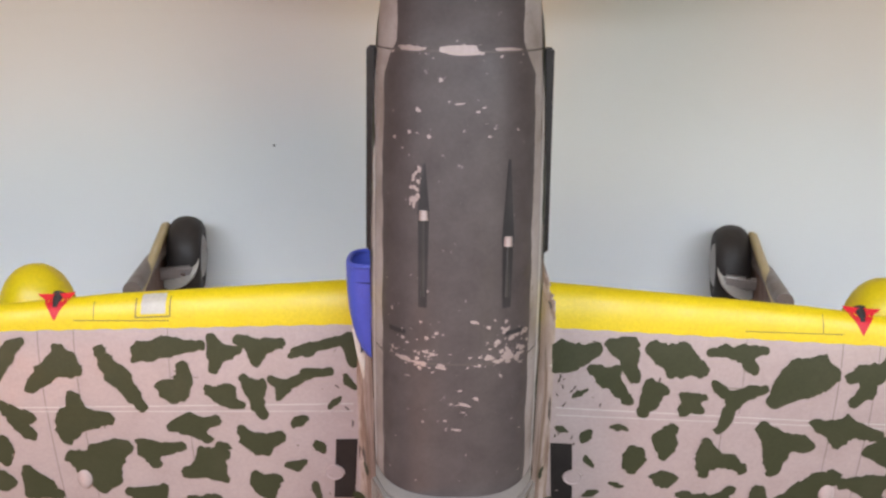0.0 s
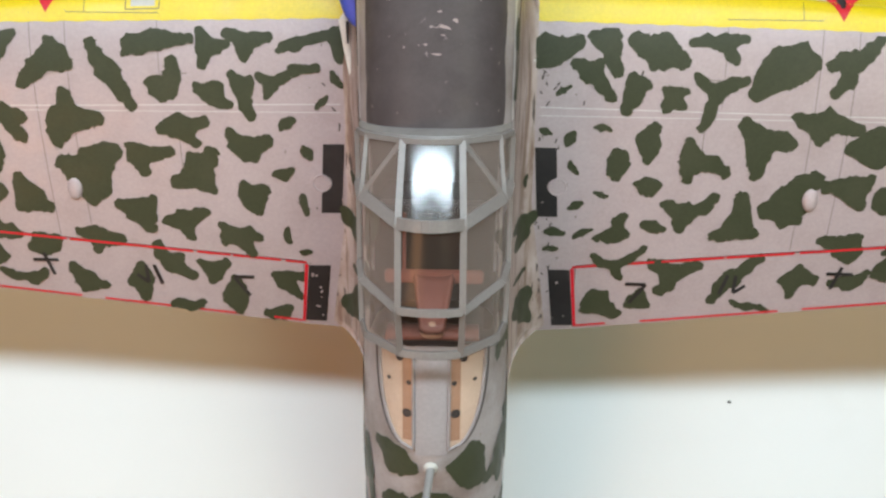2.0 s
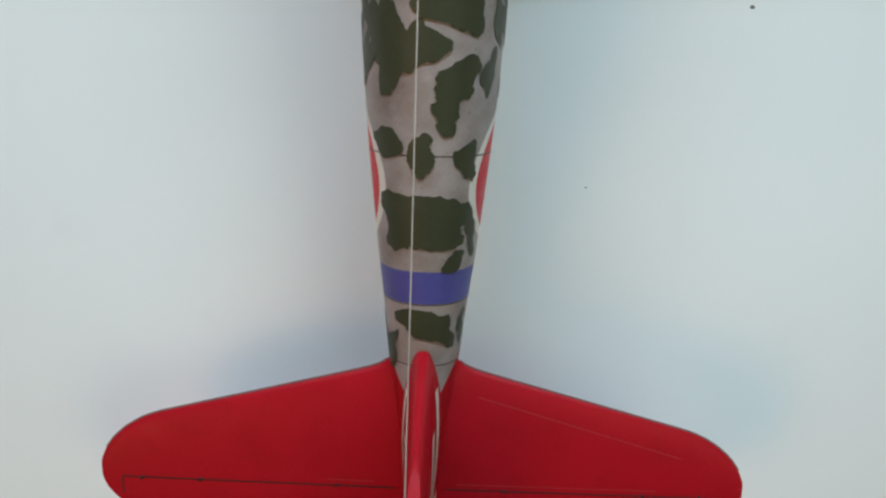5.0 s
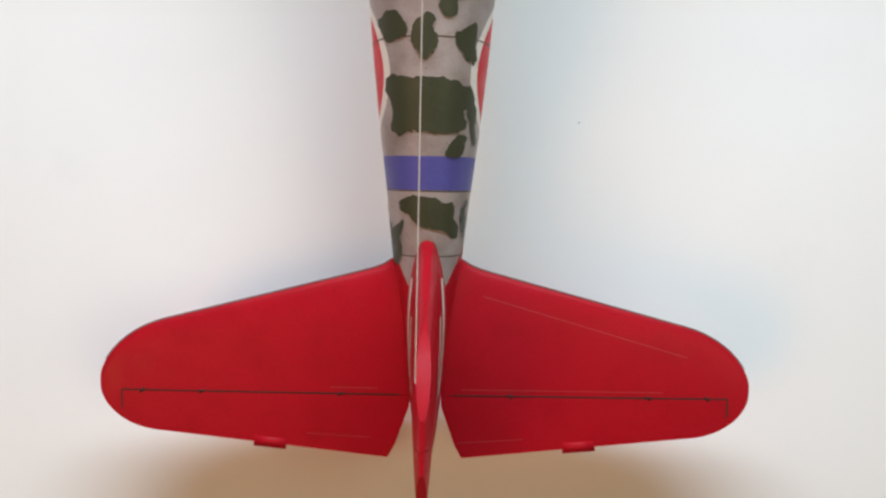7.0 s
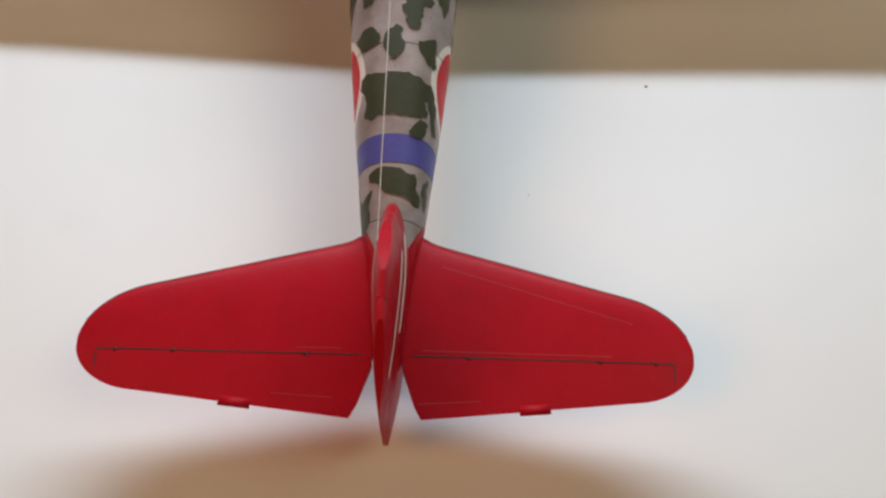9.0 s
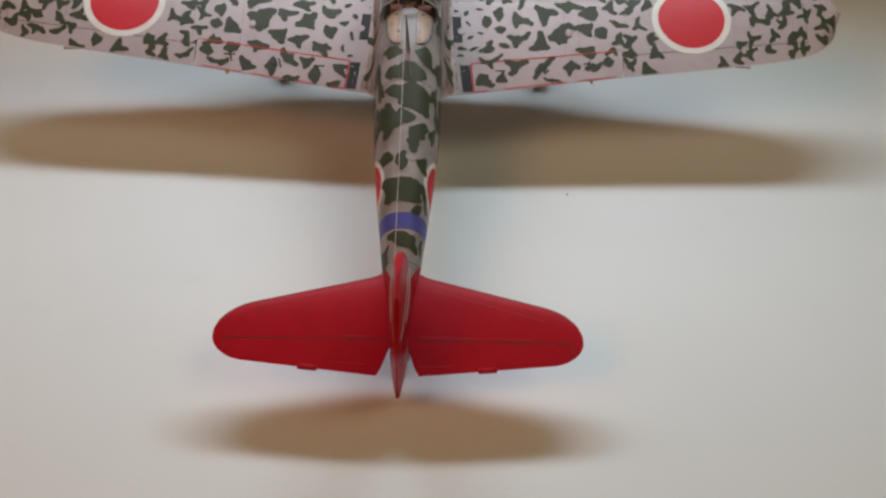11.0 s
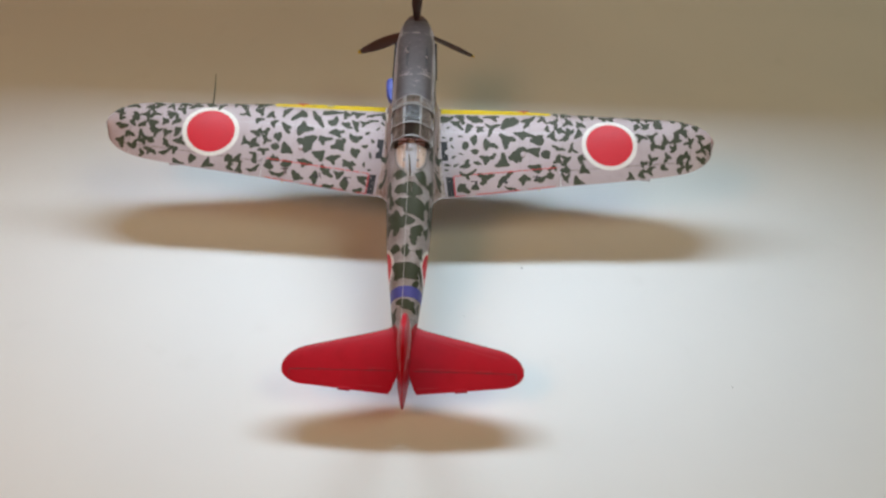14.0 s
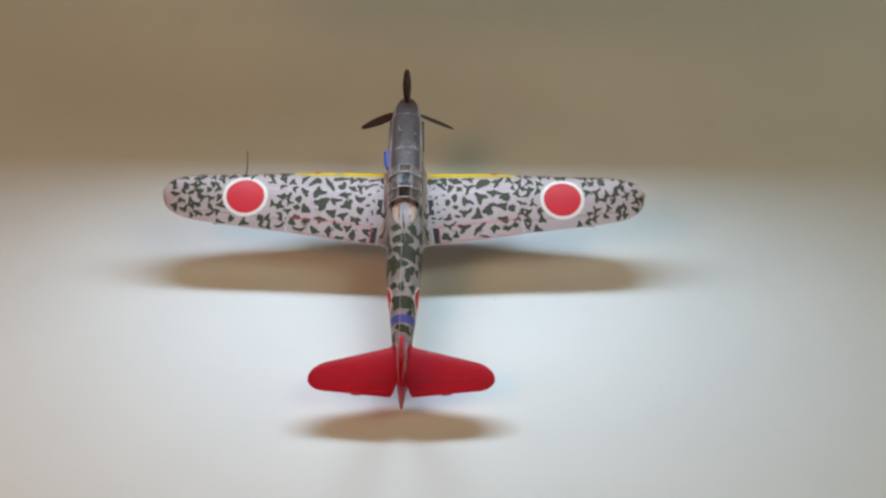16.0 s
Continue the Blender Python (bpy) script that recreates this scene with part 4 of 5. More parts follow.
for s in (-1, 1):
    fairing = fillet(s)
    for y, x, a, b, ang in ((-31.0, 10.6, 4.2, 2.6, 60), (-41.5, 10.8, 5.4, 2.6, -70), (-37, 10.2, 1.8, 0.8, 30), (-25, 10.6, 1.5, 0.6, 80)):
        blot_part((s * x, y), blot_outline(a, b, ang * s, y), lambda p, q: (p, q, fillet_z(abs(p), q) + 0.12), fairing)


def flecks():
    """Tiny dark scratches in the paint round the wing roots."""
    r = random.Random(31)
    for side, count in ((1, 44), (-1, 18)):
        for _ in range(count):
            y = r.uniform(-42, -6)
            x = 12.0 + abs(r.gauss(0, 2.2)) if r.random() < 0.9 else r.uniform(12, 24)
            bm = bmesh.new()
            size = r.uniform(0.10, 0.26)
            blot(bm, (side * x, y), blot_outline(size * r.uniform(1.5, 4.0), size, 90 + r.uniform(-50, 50), r.random(), 10), surface(side, 0.07))
            bmesh.ops.recalc_face_normals(bm, faces=bm.faces)
            part("scratch", bm, LINE, wings[side])


flecks()


def belly_radiator():
    bm = bmesh.new()
    rows = []
    for k in range(17):
        t = k / 16
        y = -22 - 32 * t
        deep = 5.5 * math.sin(math.pi * (0.18 + 0.82 * t)) ** 0.7 if t < 1 else 0.1
        rows.append([(6.0 * math.cos(a), y, -9.0 - deep * max(0, math.sin(a)) ** 0.6 - 1.5) for a in (math.pi * i / 12 for i in range(13))])
    grid(bm, rows)
    bmesh.ops.recalc_face_normals(bm, faces=bm.faces)
    part("radiator_fairing", bm, SILVER, aircraft, "silver belly radiator fairing")


belly_radiator()


def drop_tank(side):
    bm = bmesh.new()
    rows = []
    for k in range(33):
        t = k / 32
        y = -1.8 - 37.0 * t * (0.25 + 0.75 * min(1, t / 0.3))
        r = 4.7 * max(0.02, (1 - (1 - min(1, t * (0.25 + 0.75 * t / 0.3) / 0.2)) ** 2.3) ** 0.5 if t < 0.3 else math.cos(math.pi / 2 * min(1, (t - 0.3) / 0.7) ** 1.5)) 
        rows.append([(side * 52.2 + r * math.cos(2 * math.pi * i / 28), y, -7.4 + r * math.sin(2 * math.pi * i / 28)) for i in range(28)])
    vs = grid(bm, rows, True)
    bm.faces.new(vs[0][::-1])
    bm.faces.new(vs[-1])
    bmesh.ops.recalc_face_normals(bm, faces=bm.faces)
    tank = part("drop_tank", bm, YELLOW, aircraft, "yellow drop tank slung under the wing")
    bm = bmesh.new()
    bar(bm, (side * 52.2, -8, -3.2), (side * 52.2, -24, -3.6), 1.2, 3.4)
    part("pylon", bm, SILVER, tank)


def gear(side):
    """Undercarriage leg with tyre, hub and cover, down to the paper."""
    tilt = math.radians(13.5)

    def local(x, y, z):
        # from level ground sizes to the model's own axes
        dz = z - 39.6
        return (x, y * math.cos(tilt) + dz * math.sin(tilt), -y * math.sin(tilt) + dz * math.cos(tilt))

    hub = (side * 40.9, -0.5, 6.1)
    bm = bmesh.new()
    tube(bm, [local(side * 39.6, -3.0, 33), local(side * 42.2, -0.4, 18), local(side * 43.9, 0.6, 7)], [1.1, 1.0, 0.7], 14)
    leg = part("landing_gear_leg", bm, GEAR, aircraft, "oily brown metal undercarriage leg")
    bm = bmesh.new()
    tube(bm, [local(side * 43.4, -0.5, 6.1), local(side * 38.6, -0.5, 6.1)], [0.7, 0.7], 12)
    part("axle", bm, STEEL, leg)
    bm = bmesh.new()
    rows = []
    for i in range(40):
        a = 2 * math.pi * i / 40
        row = []
        for j in range(14):
            b = 2 * math.pi * j / 14
            rr = 4.3 + 1.8 * math.cos(b)
            row.append(local(hub[0] + 2.6 * math.sin(b) - side * 0.18 * rr * math.sin(a), hub[1] + rr * math.cos(a), hub[2] + rr * math.sin(a)))
        rows.append(row)
    rows.append(rows[0])
    grid(bm, rows, True)
    bmesh.ops.remove_doubles(bm, verts=bm.verts, dist=0.001)
    bmesh.ops.recalc_face_normals(bm, faces=bm.faces)
    wheel = part("wheel", bm, RUBBER, leg, "black rubber tyre")
    bm = bmesh.new()
    tube(bm, [local(hub[0] - 2.2, hub[1], hub[2]), local(hub[0] + 2.2, hub[1], hub[2])], [3.3, 3.3], 28)
    part("wheel_hub", bm, STEEL, wheel, "worn grey wheel hub")
    bm = bmesh.new()
    bar(bm, local(side * 38.4, -2.2, 11.6), local(side * 43.6, -2.8, 12.6), 1.7, 1.2)
    bmesh.ops.bevel(bm, geom=bm.edges[:], offset=0.3, segments=2, affect="EDGES")
    part("torque_link", bm, STEEL, leg, "pale metal fork")
    bm = bmesh.new()
    rows = []
    for k in range(17):
        t = k / 16
        z = 3.6 + 29.5 * t
        half = 4.9 * (1 - 0.35 * t) * (1 if t > 0.12 else 0.6 + 0.4 * math.sin(math.pi / 2 * t / 0.12))
        for_edge = [(-1, 0), (-0.5, 0.25), (0, 0.35), (0.5, 0.25), (1, 0)]
        cx, cy = 44.2 - 5.6 * t, 0.2 - 7.5 * t
        rows.append([local(side * (cx + o), cy + h * half, z) for h, o in for_edge] + [local(side * (cx + o + 0.85), cy + h * half, z) for h, o in for_edge[::-1]])
    vs = grid(bm, rows, True)
    bm.faces.new(vs[0][::-1])
    bm.faces.new(vs[-1])
    bmesh.ops.recalc_face_normals(bm, faces=bm.faces)
    door = part("gear_door", bm, SEAT_BROWN, leg, "brown undercarriage door with a buff edge")
    bm = bmesh.new()
    edge = []
    for k in range(17):
        t = k / 16
        half = 4.9 * (1 - 0.35 * t) * (1 if t > 0.12 else 0.6 + 0.4 * math.sin(math.pi / 2 * t / 0.12))
        edge.append(local(side * (44.6 - 5.6 * t), 0.2 - 7.5 * t + half, 3.6 + 29.5 * t))
    tube(bm, edge, [0.62] * 17, 10)
    part("door_rim", bm, DOOR_BUFF, door, "buff painted door rim")
    bm = bmesh.new()
    rows = []
    for k in range(13):
        a = math.radians(30 - 150 * k / 12)
        ca, sa = math.cos(a), math.sin(a)
        cx, cy, z = 41.9 - 3.5 * ca, -0.7 + 3.7 * sa, 9.6 + 2.0 * math.sin(math.pi * k / 12)
        rows.append([local(side * (cx + 0.75 * ca * i), cy - 0.75 * sa * i, z + 0.5 * j) for i, j in ((-1, -1), (1, -1), (1, 1), (-1, 1))])
    vs = grid(bm, rows, True)
    bm.faces.new(vs[0][::-1])
    bm.faces.new(vs[-1])
    bmesh.ops.recalc_face_normals(bm, faces=bm.faces)
    part("inner_cover", bm, LIGHT_COVER, leg, "pale curved cover strip round the tyre")


for s in (-1, 1):
    drop_tank(s)
    gear(s)


def tail_wheel():
    y0, z0 = -123.5, -8.35
    bm = bmesh.new()
    tube(bm, [(0, -119.5, 2.5), (0, y0, z0 + 0.4)], [0.8, 0.7], 12)
    leg = part("tail_wheel_leg", bm, STEEL, aircraft)
    bm = bmesh.new()
    rows = []
    for i in range(25):
        a = 2 * math.pi * i / 24
        rows.append([(2.3 * math.sin(b), y0 + (1.9 + 0.9 * math.cos(b)) * math.cos(a), z0 + (1.9 + 0.9 * math.cos(b)) * math.sin(a)) for b in (2 * math.pi * j / 10 for j in range(10))])
    grid(bm, rows, True)
    bmesh.ops.remove_doubles(bm, verts=bm.verts, dist=0.001)
    bmesh.ops.recalc_face_normals(bm, faces=bm.faces)
    part("tail_wheel", bm, RUBBER, leg, "small black tail wheel")


tail_wheel()

# ---- tail ----


def stab_chord(x):
    a = -111.0 - 0.262 * (x - 3) + 3.0 * math.exp(-max(0.0, x - 3.0) / 0.9)
    b = -136.4 + 0.105 * (x - 3)
    if x > 33:
        t = min(1.0, (x - 33) / 8.25)
        m = (a + b) / 2 - 0.3 * t
        h = (a - b) / 2 * math.sqrt(max(0.0, 1 - t**2.4))
        return m + h, m - h
    return a, b


def stab_z(x, y, top=True):
    a, b = stab_chord(x)
    c = max(0.3, a - b)
    u = min(1.0, max(0.0, (a - y) / c))
    return 6.1 + (0.045 if top else -0.045) * c * max(0.0, foil(u))


def tail_shell(side, xs, front, back):
    bm = bmesh.new()
    rows = []
    for x in xs:
        y0, y1 = front(x), back(x)
        steps = [0.5 - 0.5 * math.cos(math.pi * k / 16) for k in range(17)]
        rows.append([(side * x, y1 + (y0 - y1) * s, stab_z(x, y1 + (y0 - y1) * s)) for s in steps] + [(side * x, y0 + (y1 - y0) * s, stab_z(x, y0 + (y1 - y0) * s, False) - 0.02) for s in steps])
    vs = grid(bm, rows, True)
    bm.faces.new(vs[0])
    bm.faces.new(vs[-1][::-1])
    bmesh.ops.recalc_face_normals(bm, faces=bm.faces)
    return bm


def tailplane(side):
    hy = -127.9
    xs = [1.5 + (38.4 - 1.5) * k / 40 for k in range(41)]
    bm = tail_shell(side, xs, lambda x: stab_chord(x)[0], lambda x: hy + 0.02)
    tips = [38.4 + (41.15 - 38.4) * math.sin(math.pi / 2 * k / 10) for k in range(11)]
    extra = tail_shell(side, tips, lambda x: stab_chord(x)[0], lambda x: stab_chord(x)[1])
    me = bpy.data.meshes.new("joining")
    extra.to_mesh(me)
    extra.free()
    bm.from_mesh(me)
    bpy.data.meshes.remove(me)
    stab = part("tailplane", bm, RED, aircraft, "glossy red tailplane half")
    xs = [2.0 + (38.4 - 2.0) * k / 40 for k in range(41)]
    bm = tail_shell(side, xs, lambda x: hy - 0.02, lambda x: max(stab_chord(x)[1], hy - 1.4 - (x - 2.0) * 2.9))
    elevator = part("elevator", bm, RED, stab, "red elevator")
    bm = bmesh.new()
    bar(bm, (side * 17.6, -134.7, 6.15), (side * 21.7, -134.3, 6.15), 1.3, 0.3)
    part("trim_tab", bm, RED, elevator)
    for x in (10.5, 28.0, 35.5):
        bm = bmesh.new()
        bar(bm, (side * x, hy + 0.25, stab_z(x, hy) + 0.02), (side * (x + 0.5), hy - 0.3, stab_z(x, hy) + 0.02), 0.24, 0.10)
        part("hinge_mark", bm, BLACK, elevator)
    lines = [((7.0, -115.2), (33.0, -122.6)), ((4.5, hy + 0.75), (30.0, hy + 0.75)), ((4.2, -134.2), (12.5, -133.6))] if side > 0 else [((6.0, hy + 0.8), (12.0, hy + 0.8)), ((7.0, -133.6), (15.0, -133.2))]
    for (x0, y0), (x1, y1) in lines:
        bm = bmesh.new()
        rows = []
        for w in (-0.06, 0.06):
            spots = [(x0 + (x1 - x0) * k / 20, y0 + (y1 - y0) * k / 20 + w) for k in range(21)]
            rows.append([(side * x, y, stab_z(x, y) + 0.04) for x, y in spots])
        grid(bm, rows)
        part("panel_joint", bm, RED_LINE, stab)
    bm = bmesh.new()
    xs = [4.5 + (40.4 - 4.5) * k / 40 for k in range(41)]
    tube(bm, [(side * x, stab_chord(x)[0] + 0.02, 6.15) for x in xs], [0.13] * 41, 6)
    part("leading_edge_wear", bm, EDGE_WEAR, stab, "worn greyish leading edge")
    for a, b in (((3.3, hy), (38.4, hy)), ((38.4, hy), (38.4, hy - 2.4))):
        bm = bmesh.new()
        d = 0.09
        rows = []
        for w in (-d, d):
            row = []
            for k in range(31):
                x, y = a[0] + (b[0] - a[0]) * k / 30, a[1] + (b[1] - a[1]) * k / 30
                x, y = (x, y + w) if a[1] == b[1] else (x + w, y)
                row.append((side * x, y, stab_z(x, y) + 0.04))
            rows.append(row)
        grid(bm, rows)
        part("hinge_gap", bm, BLACK, stab)


for s in (-1, 1):
    tailplane(s)


def fin_half(y, z):
    """Half thickness of the fin at a place."""
    front = -107.5 - 0.62 * max(0, z - 11.0)
    tip = math.sqrt(max(0.0, 1 - (max(0.0, z - 26.0) / 5.05) ** 2))
    u = min(1.0, max(0.0, (front - y) / max(1.0, front + 139)))
    return 0.10 + tip * 1.95 * (1 - 0.022 * (z - 9)) * max(0.0, foil(u)) * 0.9 + 1.0 * math.exp(-max(0.0, z - 9.0) / 4.0) * min(1.0, u * 3) * max(0.0, 1 - u) ** 0.5


def fin_edges(z):
    """Front and back of fin and rudder at a height."""
    front = -108.0 - 0.60 * max(0.0, z - 11.5) if z < 24 else -115.5 - 0.60 * (z - 24) - 0.10 * (z - 24) ** 2
    t = (z + 1.2) / 32.6
    back = -138.4 - 0.9 * math.sin(math.pi * min(1.0, t * 1.15)) ** 0.8 + (0.10 * (z - 22) ** 2 if z > 22 else 0)
    return front, min(back, front - 0.6)


def fin_shell(z0, z1, front, back):
    bm = bmesh.new()
    rows = []
    for k in range(31):
        z = z0 + (z1 - z0) * math.sin(math.pi / 2 * k / 30)
        y0, y1 = front(z), back(z)
        steps = [0.5 - 0.5 * math.cos(math.pi * i / 20) for i in range(21)]
        right = [(fin_half(y1 + (y0 - y1) * s, z) * (1 if s < 1 else 0.3), y1 + (y0 - y1) * s, z) for s in steps]
        left = [(-x, y, zz) for x, y, zz in right[::-1]]
        rows.append(right + left)
    vs = grid(bm, rows, True)
    bm.faces.new(vs[0])
    bm.faces.new(vs[-1][::-1])
    bmesh.ops.recalc_face_normals(bm, faces=bm.faces)
    return bm


fin = part("fin", fin_shell(8.0, 31.0, lambda z: fin_edges(z)[0], lambda z: max(fin_edges(z)[1], -127.8)), RED, aircraft, "glossy red fin with thin white lines")
part("rudder", fin_shell(-1.2, 31.0, lambda z: min(-127.88, fin_edges(z)[0] - 0.3), lambda z: fin_edges(z)[1]), RED, fin, "glossy red rudder")
# two thin white lines along each side of the fin
for sx in (-1, 1):
    for z0, z1, y0, y1 in ((12.0, 13.0, -112.5, -126.5), (16.0, 19.0, -116.5, -134.0)):
        bm = bmesh.new()
        rows = []
        for d in (-0.9, -0.3, 0.3, 0.9):
            row = []
            for k in range(25):
                y = y0 + (y1 - y0) * k / 24
                z = z0 + (z1 - z0) * (k / 24) ** 0.7 + d
                row.append((sx * (fin_half(y, z) + 0.06), y, z))
            rows.append(row)
        grid(bm, rows)
        bmesh.ops.recalc_face_normals(bm, faces=bm.faces)
        part("white_streak", bm, WHITE, fin, "thin white line")

# ---- canopy and cockpit ----
CAN_Y = [-17.0, -24.5, -33.35, -38.5]
CAN = [[(8.0, 15.4), (6.6, 18.9), (2.9, 22.0), (0, 22.9)], [(7.9, 15.5), (7.1, 20.2), (3.15, 25.2), (0, 26.4)],
       [(7.9, 15.5), (7.1, 20.4), (3.2, 25.1), (0, 25.8)], [(7.7, 15.8), (6.9, 19.4), (3.1, 23.2), (0, 23.9)]]
SWEEP = [2.4, 1.7, 0.0, 0.0]


def can_point(station, k, sx, lift=0.0):
    x, z = CAN[station][k]
    return (sx * (x + lift * (0.7 if k < 3 else 0)), CAN_Y[station] + SWEEP[k] * (0.0, 1.0, 1.0, 0.25)[station], z + lift * 0.7)


def crown(station):
    """Half width, place, height and arch of the canopy's middle panels; the windscreen flattens a little towards its bow."""
    a = min(2, int(station))
    f = station - a
    rise = 1.15 * f - 0.15 * f * f if a == 0 else f
    w = CAN[a][2][0] + (CAN[a + 1][2][0] - CAN[a][2][0]) * f
    z = CAN[a][2][1] + (CAN[a + 1][2][1] - CAN[a][2][1]) * rise
    top = CAN[a][3][1] + (CAN[a + 1][3][1] - CAN[a][3][1]) * rise
    return w, CAN_Y[a] + (CAN_Y[a + 1] - CAN_Y[a]) * f, z, top - z


def face_out(bm):
    """Turns every face of a pane away from the fuselage's middle."""
    for f in bm.faces:
        c = f.calc_center_median()
        f.normal_update()
        if f.normal.dot(Vector((c.x, 0, c.z - 10))) < 0:
            f.normal_flip()


def canopy():
    top = new("canopy")
    top.parent = aircraft
    tagged(top, "framed clear greenhouse canopy with pale grey bars")
    for s in range(3):
        for k in range(3):
            for sx in (-1, 1):
                bm = bmesh.new()
                q = [can_point(s, k, sx), can_point(s, k + 1, sx), can_point(s + 1, k + 1, sx), can_point(s + 1, k, sx)]
                if k == 2:
                    if sx < 0:
                        bm.free()
                        continue
                    n = 10
                    rows = []
                    for f in (k2 / 12 for k2 in range(13)):
                        w, y, z, rise = crown(s + f)
                        rows.append([(w * (2 * i / n - 1), y, z + rise * (1 - (2 * i / n - 1) ** 2)) for i in range(n + 1)])
                    grid(bm, rows)
                else:
                    a, b, c, d = (Vector(p) for p in q)
                    grid(bm, [[a.lerp(b, i / 6).lerp(d.lerp(c, i / 6), j / 6) for i in range(7)] for j in range(7)])
                face_out(bm)
                pane = part("pane", bm, REFLECTION_HAZE if k < 2 else SCREEN if s == 0 else GLASS, top, "side pane with brown reflection haze put into its colour" if k < 2 else "clear canopy pane", smooth=True)
                pane.visible_shadow = False
    # slanting rear pane down to the spine
    wd, z, zt = CAN[3][2][0], CAN[3][2][1], CAN[3][3][1]
    rim = [can_point(3, 1, -1)] + [(wd * k, CAN_Y[3], z + (zt - z) * (1 - k * k)) for k in (-1, -0.6, -0.2, 0.2, 0.6, 1)] + [can_point(3, 1, 1)]
    bm = bmesh.new()
    grid(bm, [rim, [hull(-40.4, phi_of(-40.4, x), 0.6) for x, y, z in rim]])
    face_out(bm)
    pane = part("pane", bm, GLASS, top, "clear canopy pane", smooth=True)
    pane.visible_shadow = False
    # bars
    w = 0.62

    def frame_bar(points, width=w):
        bm = bmesh.new()
        for a, b in zip(points, points[1:]):
            bar(bm, a, b, width, 0.34)
        part("canopy_bar", bm, FRAME, top, smooth=False)

    for s, width in ((0, 0.55), (1, 1.2), (2, 0.8), (3, 0.8)):
        n = 8
        wd, z, zt = CAN[s][2][0], CAN[s][2][1], CAN[s][3][1]
        arc = [(wd * (2 * i / n - 1), CAN_Y[s], z + (zt - z) * (1 - (2 * i / n - 1) ** 2) + 0.15) for i in range(n + 1)]
        frame_bar([can_point(s, 0, -1, 0.15), can_point(s, 1, -1, 0.15)] + arc + [can_point(s, 1, 1, 0.15), can_point(s, 0, 1, 0.15)], width)
    for sx in (-1, 1):
        for k in (1, 2):
            if k == 1:
                frame_bar([can_point(0, 1, sx, 0.15), can_point(1, 1, sx, 0.15)], 0.4)
            else:
                frame_bar([(sx * crown(f)[0], crown(f)[1], crown(f)[2] + 0.12) for f in (i / 8 for i in range(25))], 0.66)
        frame_bar([can_point(s, 0, sx, 0.15) for s in range(4)], 0.6)
        frame_bar([can_point(0, 2, sx, 0.15), can_point(1, 1, sx, 0.15)], 0.45)
    return top


shell = canopy()


def windscreen_sill():
    """The pale lip that joins the windscreen to the cowling."""
    bm = bmesh.new()
    rows = [[], [], []]
    for k in range(41):
        x = 8.0 * (2 * k / 40 - 1)
        a = hull(-16.1, phi_of(-16.1, x), 0.10)
        pts = CAN[0]
        i = next(j for j in range(3) if pts[j + 1][0] <= abs(x) + 1e-9)
        f = (abs(x) - pts[i + 1][0]) / (pts[i][0] - pts[i + 1][0])
        z = pts[i + 1][1] + (pts[i][1] - pts[i + 1][1]) * f + 0.1
        rows[0].append(a)
        rows[1].append((x, -16.5, max(a[2], z - 0.25)))
        rows[2].append((x, -17.2, z))
    grid(bm, rows)
    bmesh.ops.recalc_face_normals(bm, faces=bm.faces)
    part("windscreen_sill", bm, FRAME, shell, "worn pale grey lip under the windscreen")


windscreen_sill()


def window_edge(y):
    """Outer edge of a rear window at a station."""
    t = min(1.0, max(0.0, (-39.6 - y) / 11.6))
    return 1.9 + 3.7 * math.sqrt(max(0.0, 1 - t**2.6))


